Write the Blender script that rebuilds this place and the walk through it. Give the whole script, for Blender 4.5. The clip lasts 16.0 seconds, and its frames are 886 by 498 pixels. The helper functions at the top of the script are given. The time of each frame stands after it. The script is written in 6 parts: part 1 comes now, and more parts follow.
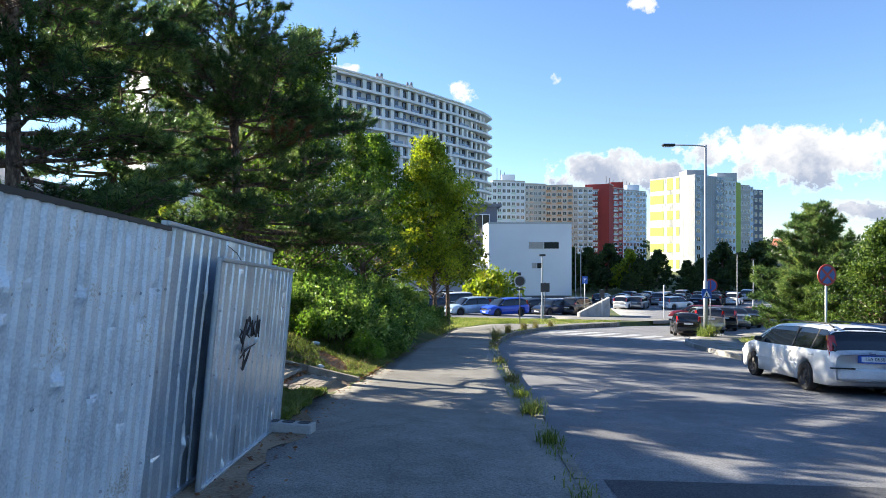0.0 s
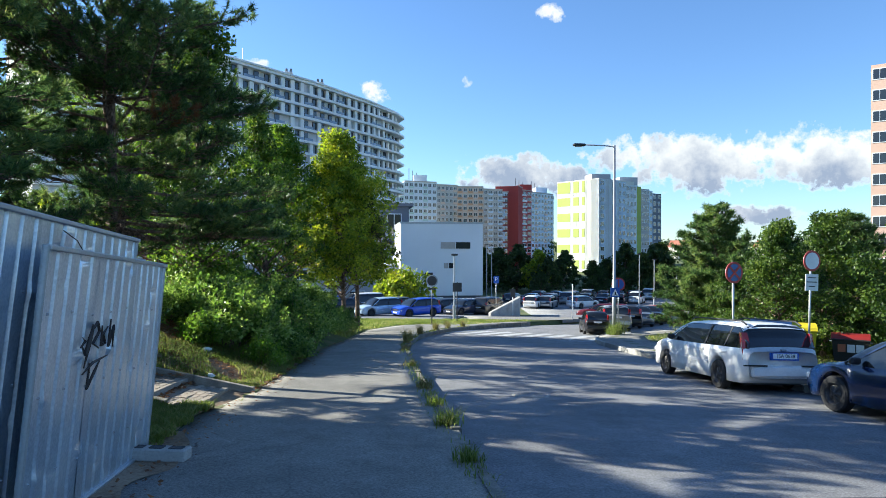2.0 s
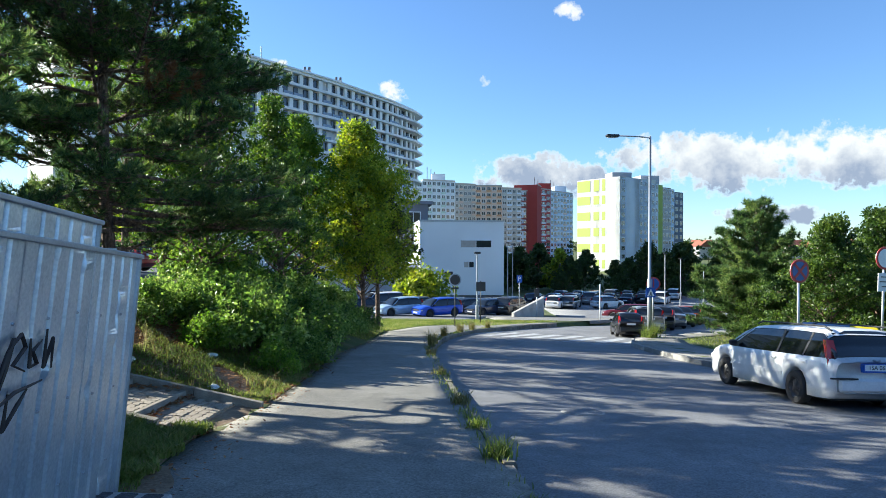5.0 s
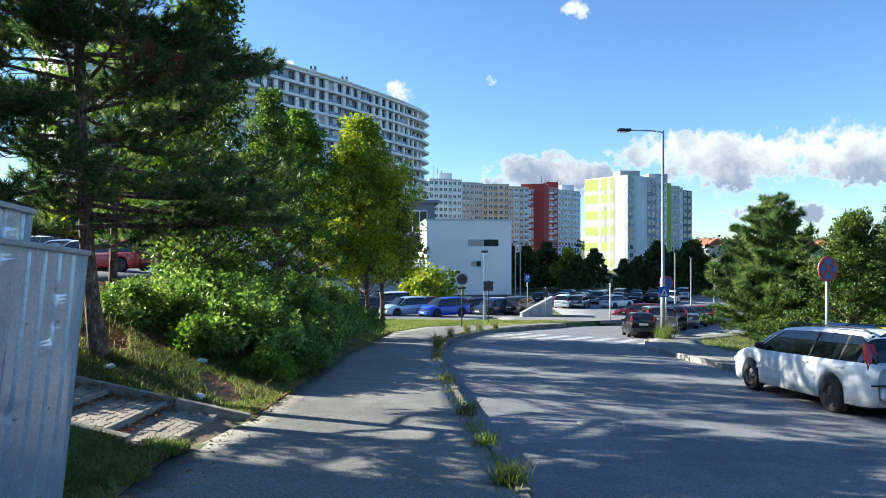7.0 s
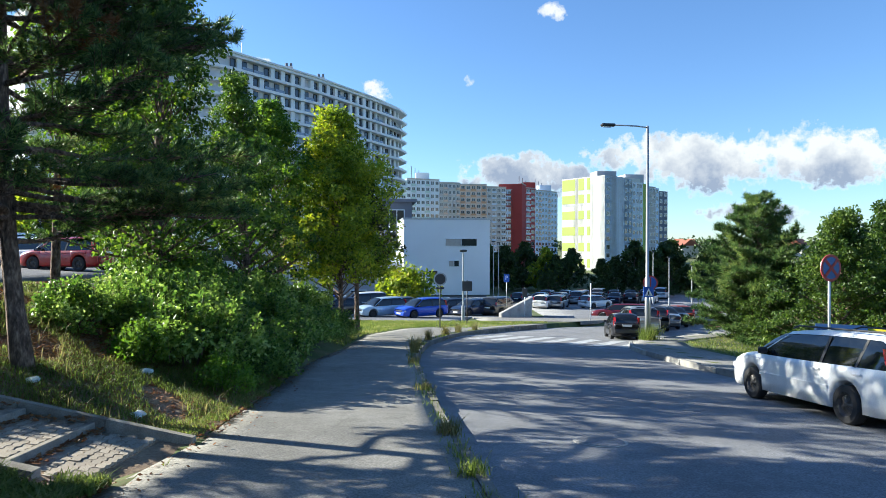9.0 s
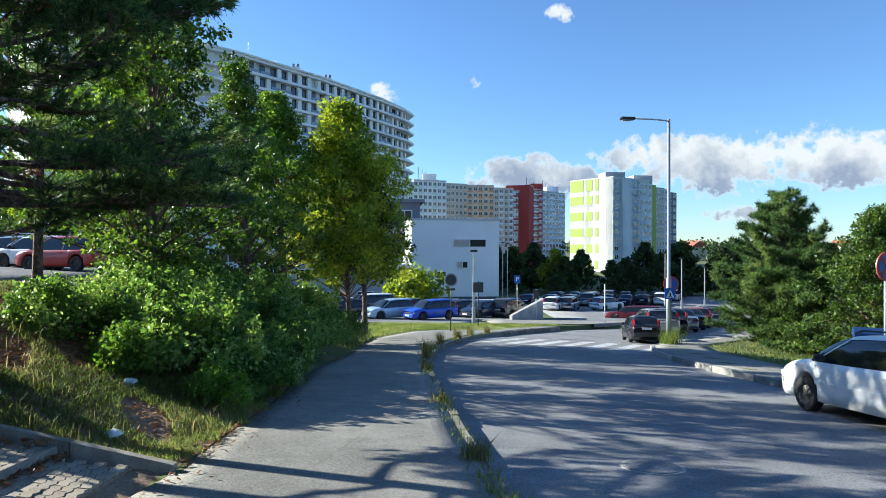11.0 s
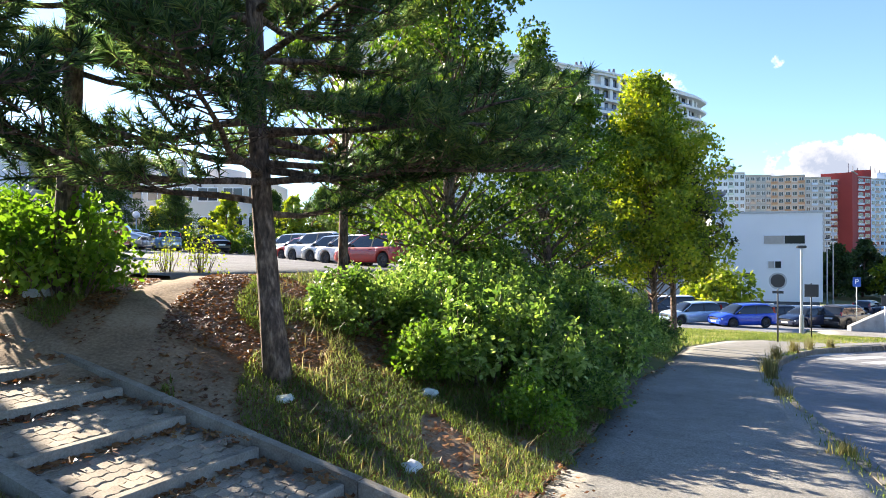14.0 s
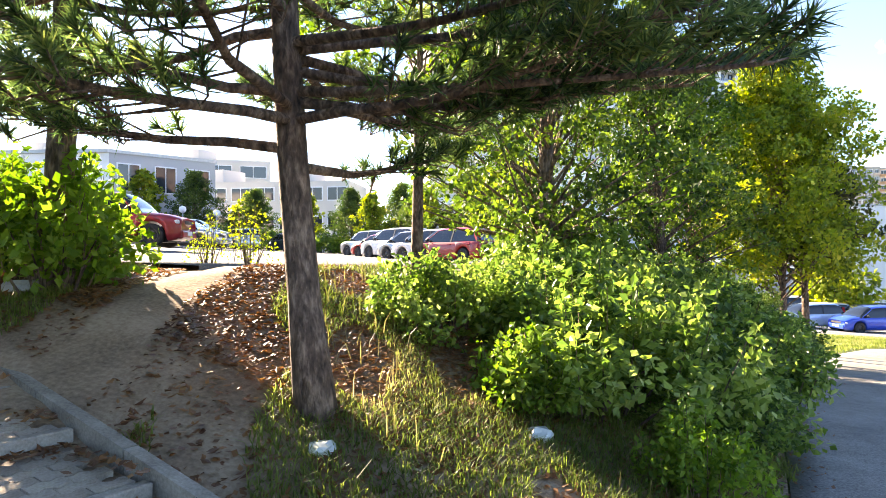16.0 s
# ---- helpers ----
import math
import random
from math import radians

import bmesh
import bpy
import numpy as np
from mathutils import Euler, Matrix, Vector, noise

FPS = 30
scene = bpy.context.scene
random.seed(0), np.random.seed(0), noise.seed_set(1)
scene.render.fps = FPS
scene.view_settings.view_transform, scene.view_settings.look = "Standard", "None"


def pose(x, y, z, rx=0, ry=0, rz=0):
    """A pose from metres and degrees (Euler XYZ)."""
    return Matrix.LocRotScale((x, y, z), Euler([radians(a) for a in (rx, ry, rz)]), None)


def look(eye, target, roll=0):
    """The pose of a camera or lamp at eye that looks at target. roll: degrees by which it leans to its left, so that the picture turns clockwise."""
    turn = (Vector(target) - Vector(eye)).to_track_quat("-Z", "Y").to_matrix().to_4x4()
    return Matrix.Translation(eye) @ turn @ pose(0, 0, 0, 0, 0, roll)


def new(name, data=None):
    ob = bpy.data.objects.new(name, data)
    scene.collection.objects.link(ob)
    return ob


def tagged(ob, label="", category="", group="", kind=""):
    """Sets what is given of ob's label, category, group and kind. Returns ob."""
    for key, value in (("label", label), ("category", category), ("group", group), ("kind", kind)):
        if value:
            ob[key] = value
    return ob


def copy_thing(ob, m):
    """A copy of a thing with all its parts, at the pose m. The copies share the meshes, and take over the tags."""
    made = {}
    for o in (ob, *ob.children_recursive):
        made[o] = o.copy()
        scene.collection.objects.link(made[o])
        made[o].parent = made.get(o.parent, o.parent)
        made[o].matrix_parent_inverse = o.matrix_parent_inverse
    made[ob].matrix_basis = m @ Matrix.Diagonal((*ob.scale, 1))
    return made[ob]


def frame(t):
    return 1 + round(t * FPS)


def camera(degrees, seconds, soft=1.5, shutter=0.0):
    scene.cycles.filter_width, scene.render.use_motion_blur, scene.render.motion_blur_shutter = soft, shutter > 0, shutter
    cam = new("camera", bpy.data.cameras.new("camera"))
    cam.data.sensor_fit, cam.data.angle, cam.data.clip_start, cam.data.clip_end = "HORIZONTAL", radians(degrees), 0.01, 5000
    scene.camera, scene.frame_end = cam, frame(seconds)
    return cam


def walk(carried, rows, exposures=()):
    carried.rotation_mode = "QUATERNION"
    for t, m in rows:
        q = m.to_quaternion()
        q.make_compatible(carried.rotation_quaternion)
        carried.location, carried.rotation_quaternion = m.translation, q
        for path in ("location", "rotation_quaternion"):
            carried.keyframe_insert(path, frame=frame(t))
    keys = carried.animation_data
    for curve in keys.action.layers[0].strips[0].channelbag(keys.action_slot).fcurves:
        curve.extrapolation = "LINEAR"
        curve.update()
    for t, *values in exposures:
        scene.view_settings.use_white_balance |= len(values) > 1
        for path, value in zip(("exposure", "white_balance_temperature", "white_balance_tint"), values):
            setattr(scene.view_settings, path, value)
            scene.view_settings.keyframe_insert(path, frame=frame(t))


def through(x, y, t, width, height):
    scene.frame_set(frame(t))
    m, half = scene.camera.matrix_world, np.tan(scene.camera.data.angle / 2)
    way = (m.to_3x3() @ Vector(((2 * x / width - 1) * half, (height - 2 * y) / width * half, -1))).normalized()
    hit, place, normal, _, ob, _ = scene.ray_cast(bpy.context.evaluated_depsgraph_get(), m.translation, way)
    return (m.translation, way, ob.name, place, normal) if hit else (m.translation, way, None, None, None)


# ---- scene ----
cam = camera(68.1, 16.0, soft=0.55)
METRES, EYE, TILT, LEAN, TURN = 10.6, 1.65, -8.10, 3.40, 0.0
ROWS = [
    (0.0, 0.0, 0.0, 0.0, -0.48, 8.14, -3.33),
    (0.5, 0.0067, 0.0197, 0.0002, -1.48, 8.15, -3.17),
    (1.0, 0.0064, 0.0411, 0.0016, -4.34, 8.35, -2.9),
    (1.5, 0.006, 0.0695, 0.0019, -7.6, 8.55, -2.45),
    (2.0, 0.0083, 0.0935, 0.0046, -8.13, 8.58, -2.37),
    (2.5, 0.0091, 0.1167, 0.0067, -8.6, 8.46, -2.27),
    (3.0, 0.0083, 0.1422, 0.0099, -8.88, 8.43, -2.29),
    (3.5, 0.008, 0.169, 0.0118, -8.77, 8.46, -2.33),
    (4.0, 0.0052, 0.1976, 0.0131, -7.75, 8.31, -2.47),
    (4.5, 0.0021, 0.2219, 0.0161, -7.11, 8.39, -2.6),
    (5.0, -0.001, 0.2479, 0.0165, -6.63, 8.46, -2.69),
    (7.5, 0.0149, 0.3518, 0.0269, -5.98, 8.38, -2.59),
    (8.0, 0.0184, 0.3823, 0.0288, -7.26, 8.51, -2.47),
    (8.5, 0.0208, 0.409, 0.0318, -7.97, 8.47, -2.4),
    (11.0, 0.0169, 0.5482, 0.0408, -7.4, 8.61, -2.51),
    (11.5, 0.0149, 0.5766, 0.0416, -0.22, 8.22, -3.31),
    (12.0, 0.0077, 0.6034, 0.044, 3.65, 8.07, -3.93),
    (12.5, -0.0057, 0.6361, 0.0441, 6.44, 8.02, -4.23),
    (13.0, -0.0188, 0.6764, 0.0471, 13.63, 7.28, -5.1),
    (13.5, -0.038, 0.717, 0.0493, 15.65, 7.0, -5.46),
    (14.0, -0.0546, 0.7634, 0.0495, 16.74, 6.92, -5.53),
    (14.5, -0.0747, 0.8122, 0.0508, 18.06, 6.68, -5.72),
    (15.0, -0.092, 0.8618, 0.0536, 18.81, 6.67, -5.71),
    (15.5, -0.1117, 0.9111, 0.0545, 20.9, 6.43, -5.87),
    (16.0, -0.142, 0.9623, 0.0537, 23.62, 6.24, -6.08),
]
walk(cam, [(t, pose(0, 0, EYE, TILT, LEAN, TURN) @ pose(METRES * x, METRES * y, METRES * z, 90 + pitch, roll, yaw)) for t, x, y, z, yaw, pitch, roll in ROWS],
     exposures=[(0.0, 1.66, 6700, 10), (1.2, 1.58, 6500, 9), (2.2, 1.46, 6200, 5), (8.5, 1.44, 6200, 5), (11.0, 1.31, 6050, 4), (12.5, 1.58, 6450, 9), (13.5, 1.9, 6900, 12), (14.5, 2.2, 7300, 14), (15.2, 2.55, 7900, 16), (16.0, 2.8, 8500, 19)])

# ---- light ----
SUN_AZ, SUN_EL = 64.5, 24.0   # degrees left of +y, and above the horizon
sun_dir = Vector((-math.sin(radians(SUN_AZ)) * math.cos(radians(SUN_EL)), math.cos(radians(SUN_AZ)) * math.cos(radians(SUN_EL)), math.sin(radians(SUN_EL))))
sun = new("sun", bpy.data.lights.new("sun", "SUN"))
sun.data.energy, sun.data.angle, sun.data.color = 5.0, radians(0.5), (1.0, 0.93, 0.80)
sun.matrix_world = look((0, 0, 40), Vector((0, 0, 40)) - sun_dir)

world = bpy.data.worlds.new("sky")
scene.world = world
world.use_nodes = True
wn, wl = world.node_tree.nodes, world.node_tree.links
wn.clear()


def wnode(kind, **props):
    n = wn.new(kind)
    for k, v in props.items():
        n.inputs[k.replace("_", " ")].default_value = v
    return n


def wmath(op, a, b=None, clamp=False):
    n = wn.new("ShaderNodeMath")
    n.operation, n.use_clamp = op, clamp
    for i, v in enumerate((a, b)):
        if v is None:
            continue
        if isinstance(v, (int, float)):
            n.inputs[i].default_value = v
        else:
            wl.new(v, n.inputs[i])
    return n.outputs[0]


sky = wn.new("ShaderNodeTexSky")
sky.sky_type, sky.sun_disc = "NISHITA", False
sky.sun_elevation, sky.sun_rotation = radians(SUN_EL), radians(-SUN_AZ)
sky.air_density, sky.dust_density, sky.ozone_density = 1.0, 0.12, 2.5
geo = wn.new("ShaderNodeTexCoord")
split = wn.new("ShaderNodeSeparateXYZ")
wl.new(geo.outputs["Generated"], split.inputs[0])
dx, dy, dz = split.outputs
# heaps of cumulus: each one an oval in the plane of directions (x/y, z/y), ragged by noise
az = wmath("DIVIDE", dx, wmath("MAXIMUM", dy, 0.02))
el = wmath("DIVIDE", dz, wmath("MAXIMUM", dy, 0.02))
puff = wnode("ShaderNodeTexNoise", Scale=16.0, Detail=7.0, Roughness=0.6)
wl.new(geo.outputs["Generated"], puff.inputs["Vector"])
fine = wnode("ShaderNodeTexNoise", Scale=55.0, Detail=5.0, Roughness=0.6)
wl.new(geo.outputs["Generated"], fine.inputs["Vector"])
ragged = wmath("ADD", wmath("MULTIPLY", wmath("SUBTRACT", puff.outputs[0], 0.5), 2.8), wmath("MULTIPLY", wmath("SUBTRACT", fine.outputs[0], 0.5), 2.2))
cover = None
CLOUDS = [(0.26, 0.11, 0.13, 0.042), (0.56, 0.14, 0.21, 0.055), (0.78, 0.155, 0.24, 0.055), (1.05, 0.14, 0.3, 0.05), (0.64, 0.06, 0.12, 0.02),
          (0.03, 0.24, 0.034, 0.026), (-0.16, 0.27, 0.07, 0.02), (0.305, 0.375, 0.03, 0.02), (0.174, 0.262, 0.013, 0.016)]
for cx, cz, rx, rz in CLOUDS:
    peak = 1.0 if rx > 0.1 else 0.62
    u = wmath("DIVIDE", wmath("SUBTRACT", az, cx), rx)
    v = wmath("DIVIDE", wmath("SUBTRACT", el, cz), rz)
    d = wmath("SUBTRACT", peak, wmath("ADD", wmath("MULTIPLY", u, u), wmath("MULTIPLY", v, v)))
    cover = d if cover is None else wmath("MAXIMUM", cover, d)
dense = wmath("MULTIPLY", wmath("ADD", wmath("MAXIMUM", cover, -1.5), wmath("ADD", ragged, -0.20)), 2.1, clamp=True)
ramp = wn.new("ShaderNodeValToRGB")
ramp.color_ramp.elements[0].position, ramp.color_ramp.elements[0].color = 0.25, (5.6, 5.6, 5.6, 1)
ramp.color_ramp.elements[1].position, ramp.color_ramp.elements[1].color = 1.0, (2.2, 2.6, 3.4, 1)
under = wmath("MULTIPLY", wmath("SUBTRACT", 0.165, el), 14.0, clamp=True)
wl.new(wmath("MULTIPLY", dense, wmath("ADD", wmath("MULTIPLY", under, 0.75), wmath("MULTIPLY", wmath("SUBTRACT", puff.outputs[0], 0.42), 2.6))), ramp.inputs[0])
mix = wn.new("ShaderNodeMix")
mix.data_type = "RGBA"
ahead = wmath("GREATER_THAN", dy, 0.03)
wl.new(wmath("MULTIPLY", wmath("MULTIPLY", dense, ahead), wmath("ADD", wmath("MULTIPLY", dz, 30.0), 0.0, clamp=True)), mix.inputs["Factor"])
tint = wn.new("ShaderNodeMix")
tint.data_type, tint.blend_type = "RGBA", "MULTIPLY"
tint.inputs["Factor"].default_value = 1.0
tint.inputs["B"].default_value = (0.82, 0.99, 1.24, 1)
wl.new(sky.outputs[0], tint.inputs["A"])
wl.new(tint.outputs["Result"], mix.inputs["A"])
wl.new(ramp.outputs[0], mix.inputs["B"])
back = wnode("ShaderNodeBackground", Strength=0.068)
wl.new(mix.outputs["Result"], back.inputs["Color"])
wl.new(back.outputs[0], wn.new("ShaderNodeOutputWorld").inputs[0])


# ---- materials ----
def material(name, colors, scale=4.0, fine=40.0, rough=0.8, bump=0.3, metal=0.0, spread=0.0, stretch=(1, 1, 1), sub=0.0, dist=0.01, coat=0.0, spec=0.5):
    """Two scales of noise between the colours, a bump, and a spread of brightness from object to object."""
    m = bpy.data.materials.new(name)
    m.use_nodes = True
    n, l = m.node_tree.nodes, m.node_tree.links
    b = n["Principled BSDF"]
    tc, mp = n.new("ShaderNodeTexCoord"), n.new("ShaderNodeMapping")
    mp.inputs["Scale"].default_value = stretch
    l.new(tc.outputs["Object"], mp.inputs[0])
    big, small = n.new("ShaderNodeTexNoise"), n.new("ShaderNodeTexNoise")
    for t, s, d in ((big, scale, 5), (small, fine, 4)):
        t.inputs["Scale"].default_value, t.inputs["Detail"].default_value = s, d
        l.new(mp.outputs[0], t.inputs[0])
    add = n.new("ShaderNodeMath")
    add.operation = "MULTIPLY_ADD"
    l.new(small.outputs[0], add.inputs[0])
    add.inputs[1].default_value = 0.45
    half = n.new("ShaderNodeMath")
    half.operation = "MULTIPLY"
    half.inputs[1].default_value = 0.6
    l.new(big.outputs[0], half.inputs[0])
    l.new(half.outputs[0], add.inputs[2])
    ramp = n.new("ShaderNodeValToRGB")
    ramp.color_ramp.elements.remove(ramp.color_ramp.elements[1])
    for i, c in enumerate(colors):
        p = 0.36 + 0.34 * i / max(1, len(colors) - 1)
        e = ramp.color_ramp.elements[0] if i == 0 else ramp.color_ramp.elements.new(p)
        e.position, e.color = p, (*c, 1)
    l.new(add.outputs[0], ramp.inputs[0])
    out = ramp.outputs[0]
    if spread:
        info, hsv = n.new("ShaderNodeObjectInfo"), n.new("ShaderNodeHueSaturation")
        r = n.new("ShaderNodeMapRange")
        r.inputs["To Min"].default_value, r.inputs["To Max"].default_value = 1 - spread, 1 + spread
        l.new(info.outputs["Random"], r.inputs[0])
        l.new(r.outputs[0], hsv.inputs["Value"])
        l.new(out, hsv.inputs["Color"])
        out = hsv.outputs[0]
    l.new(out, b.inputs["Base Color"])
    b.inputs["Roughness"].default_value, b.inputs["Metallic"].default_value = rough, metal
    b.inputs["Specular IOR Level"].default_value = spec
    b.inputs["Coat Weight"].default_value, b.inputs["Coat Roughness"].default_value = coat, 0.05
    if bump:
        bp = n.new("ShaderNodeBump")
        bp.inputs["Strength"].default_value, bp.inputs["Distance"].default_value = bump, dist
        l.new(add.outputs[0], bp.inputs["Height"])
        l.new(bp.outputs[0], b.inputs["Normal"])
    return m


def leaf_material(name, colors, through=0.45, rough=0.5):
    """Foliage: colour from leaf to leaf, light shining through it."""
    m = bpy.data.materials.new(name)
    m.use_nodes = True
    n, l = m.node_tree.nodes, m.node_tree.links
    b, o = n["Principled BSDF"], n["Material Output"]
    g, ramp = n.new("ShaderNodeNewGeometry"), n.new("ShaderNodeValToRGB")
    ramp.color_ramp.elements.remove(ramp.color_ramp.elements[1])
    for i, c in enumerate(colors):
        e = ramp.color_ramp.elements[0] if i == 0 else ramp.color_ramp.elements.new(i / max(1, len(colors) - 1))
        e.position, e.color = i / max(1, len(colors) - 1), (*c, 1)
    tc, big = n.new("ShaderNodeTexCoord"), n.new("ShaderNodeTexNoise")
    big.inputs["Scale"].default_value = 0.9
    l.new(tc.outputs["Object"], big.inputs[0])
    ma = n.new("ShaderNodeMath")
    ma.operation = "MULTIPLY_ADD"
    ma.inputs[1].default_value = 0.55
    sc = n.new("ShaderNodeMapRange")
    sc.inputs["From Min"].default_value, sc.inputs["From Max"].default_value = 0.35, 0.65
    sc.inputs["To Max"].default_value = 0.45
    l.new(big.outputs[0], sc.inputs[0])
    l.new(g.outputs["Random Per Island"], ma.inputs[0])
    l.new(sc.outputs[0], ma.inputs[2])
    l.new(ma.outputs[0], ramp.inputs[0])
    l.new(ramp.outputs[0], b.inputs["Base Color"])
    b.inputs["Roughness"].default_value = rough
    b.inputs["Specular IOR Level"].default_value = 0.35
    tr, mx = n.new("ShaderNodeBsdfTranslucent"), n.new("ShaderNodeMixShader")
    hs = n.new("ShaderNodeHueSaturation")
    hs.inputs["Value"].default_value = 1.6
    hs.inputs["Saturation"].default_value = 1.1
    l.new(ramp.outputs[0], hs.inputs["Color"])
    l.new(hs.outputs[0], tr.inputs["Color"])
    mx.inputs[0].default_value = through
    l.new(b.outputs[0], mx.inputs[1])
    l.new(tr.outputs[0], mx.inputs[2])
    l.new(mx.outputs[0], o.inputs[0])
    return m


def paint(name, c, rough=0.5, metal=0.0, coat=0.0, bump=0.0, scale=3.0, spec=0.5):
    lo, hi = tuple(v * 0.88 for v in c), tuple(min(1, v * 1.08) for v in c)
    return material(name, [lo, c, hi], scale=scale, fine=30, rough=rough, metal=metal, coat=coat, bump=bump, spec=spec)


def asphalt(name, base, cracks=0.5):
    """Worn asphalt: wide stains, coarse grit, pale chippings and thin dark cracks."""
    m = bpy.data.materials.new(name)
    m.use_nodes = True
    n, l = m.node_tree.nodes, m.node_tree.links
    b = n["Principled BSDF"]
    tc = n.new("ShaderNodeTexCoord")

    def noise_at(scale, detail, lo, hi, rough=0.6):
        t = n.new("ShaderNodeTexNoise")
        t.inputs["Scale"].default_value, t.inputs["Detail"].default_value, t.inputs["Roughness"].default_value = scale, detail, rough
        l.new(tc.outputs["Object"], t.inputs[0])
        r = n.new("ShaderNodeMapRange")
        r.inputs["From Min"].default_value, r.inputs["From Max"].default_value = 0.3, 0.7
        r.inputs["To Min"].default_value, r.inputs["To Max"].default_value = lo, hi
        l.new(t.outputs[0], r.inputs[0])
        return r.outputs[0], t.outputs[0]

    def times(p, q):
        k = n.new("ShaderNodeMath")
        k.operation = "MULTIPLY"
        l.new(p, k.inputs[0])
        l.new(q, k.inputs[1])
        return k.outputs[0]

    stain, _ = noise_at(0.45, 6, 0.80, 1.20)
    blotch, _ = noise_at(3.0, 5, 0.86, 1.14)
    grit, gh = noise_at(42.0, 5, 0.40, 1.60, 0.8)
    vor = n.new("ShaderNodeTexVoronoi")
    vor.feature = "DISTANCE_TO_EDGE"
    vor.inputs["Scale"].default_value = 0.42
    warp, wm = n.new("ShaderNodeTexNoise"), n.new("ShaderNodeMix")
    warp.inputs["Scale"].default_value = 2.2
    wm.data_type = "VECTOR"
    wm.inputs["Factor"].default_value = 0.18
    l.new(tc.outputs["Object"], warp.inputs[0])
    l.new(tc.outputs["Object"], wm.inputs["A"])
    l.new(warp.outputs["Color"], wm.inputs["B"])
    l.new(wm.outputs["Result"], vor.inputs["Vector"])
    cr = n.new("ShaderNodeMapRange")
    cr.inputs["From Max"].default_value = 0.006
    cr.inputs["To Min"].default_value, cr.inputs["To Max"].default_value = 1 - cracks, 1.0
    l.new(vor.outputs["Distance"], cr.inputs[0])
    v = times(times(times(stain, blotch), grit), cr.outputs[0])
    mix = n.new("ShaderNodeMix")
    mix.data_type, mix.blend_type = "RGBA", "MULTIPLY"
    mix.inputs["Factor"].default_value = 1.0
    mix.inputs["A"].default_value = (*base, 1)
    l.new(v, mix.inputs["B"])
    l.new(mix.outputs["Result"], b.inputs["Base Color"])
    b.inputs["Roughness"].default_value, b.inputs["Specular IOR Level"].default_value = 0.9, 0.25
    bp = n.new("ShaderNodeBump")
    bp.inputs["Strength"].default_value, bp.inputs["Distance"].default_value = 0.7, 0.012
    l.new(gh, bp.inputs["Height"])
    l.new(bp.outputs[0], b.inputs["Normal"])
    return m


ASPHALT = asphalt("asphalt", (0.212, 0.214, 0.220), 0.0)
ASPHALT_DARK = asphalt("asphalt_new", (0.085, 0.088, 0.095), 0.0)
ASPHALT_LOT = asphalt("asphalt_lot", (0.15, 0.15, 0.155), 0.0)
FOOTWAY = asphalt("footway", (0.245, 0.236, 0.215), 0.16)
STONE = material("kerb_stone", [(0.20, 0.195, 0.18), (0.30, 0.29, 0.27), (0.38, 0.37, 0.34)], scale=5, fine=60, rough=0.9, bump=0.6, spread=0.25)
CONCRETE = material("concrete", [(0.30, 0.295, 0.28), (0.42, 0.41, 0.39), (0.50, 0.49, 0.46)], scale=2, fine=45, rough=0.9, bump=0.5, spread=0.12)
SOIL = material("soil_and_grass", [(0.035, 0.055, 0.014), (0.06, 0.095, 0.022), (0.11, 0.12, 0.04), (0.15, 0.12, 0.07)], scale=0.8, fine=30, rough=1.0, bump=0.9, dist=0.03)
DIRT = material("trodden_earth", [(0.15, 0.098, 0.058), (0.28, 0.195, 0.125), (0.40, 0.295, 0.20)], scale=1.5, fine=30, rough=1.0, bump=0.9, dist=0.02)
BARK = material("bark", [(0.03, 0.020, 0.016), (0.15, 0.098, 0.073), (0.40, 0.28, 0.21)], scale=13, fine=38, rough=0.95, bump=1.0, stretch=(1, 1, 0.38), dist=0.08)
GALVANISED = material("galvanised_sheet", [(0.46, 0.53, 0.61), (0.63, 0.70, 0.78), (0.80, 0.85, 0.90)], scale=2.6, fine=45, rough=0.30, metal=0.75, bump=0.12, spread=0.06)
STEEL = material("galvanised_steel", [(0.36, 0.38, 0.40), (0.48, 0.50, 0.52)], scale=5, fine=50, rough=0.45, metal=0.7, bump=0.05)
NEEDLE = leaf_material("pine_needles", [(0.010, 0.022, 0.008), (0.038, 0.078, 0.028), (0.12, 0.19, 0.06), (0.31, 0.35, 0.11)], through=0.48, rough=0.36)
NEEDLE_OLD = leaf_material("dry_needles", [(0.16, 0.07, 0.03), (0.24, 0.12, 0.05)], through=0.3)
LEAF_DARK = leaf_material("leaves_dark", [(0.011, 0.026, 0.006), (0.046, 0.092, 0.016), (0.125, 0.20, 0.030), (0.26, 0.32, 0.05)], through=0.42, rough=0.42)
LEAF_MID = leaf_material("leaves_green", [(0.018, 0.045, 0.008), (0.07, 0.14, 0.019), (0.16, 0.25, 0.035), (0.29, 0.36, 0.055)], through=0.46, rough=0.42)
LEAF_YELLOW = leaf_material("leaves_turning", [(0.035, 0.065, 0.011), (0.15, 0.215, 0.028), (0.32, 0.37, 0.045), (0.52, 0.46, 0.065)], through=0.50, rough=0.42)
LEAF_EAST = leaf_material("leaves_deep", [(0.006, 0.015, 0.004), (0.032, 0.068, 0.013), (0.095, 0.155, 0.026), (0.21, 0.27, 0.05)], through=0.34, rough=0.42)
LEAF_COPPER = leaf_material("leaves_copper", [(0.012, 0.022, 0.006), (0.04, 0.055, 0.014), (0.10, 0.095, 0.03), (0.20, 0.12, 0.045)], through=0.3)
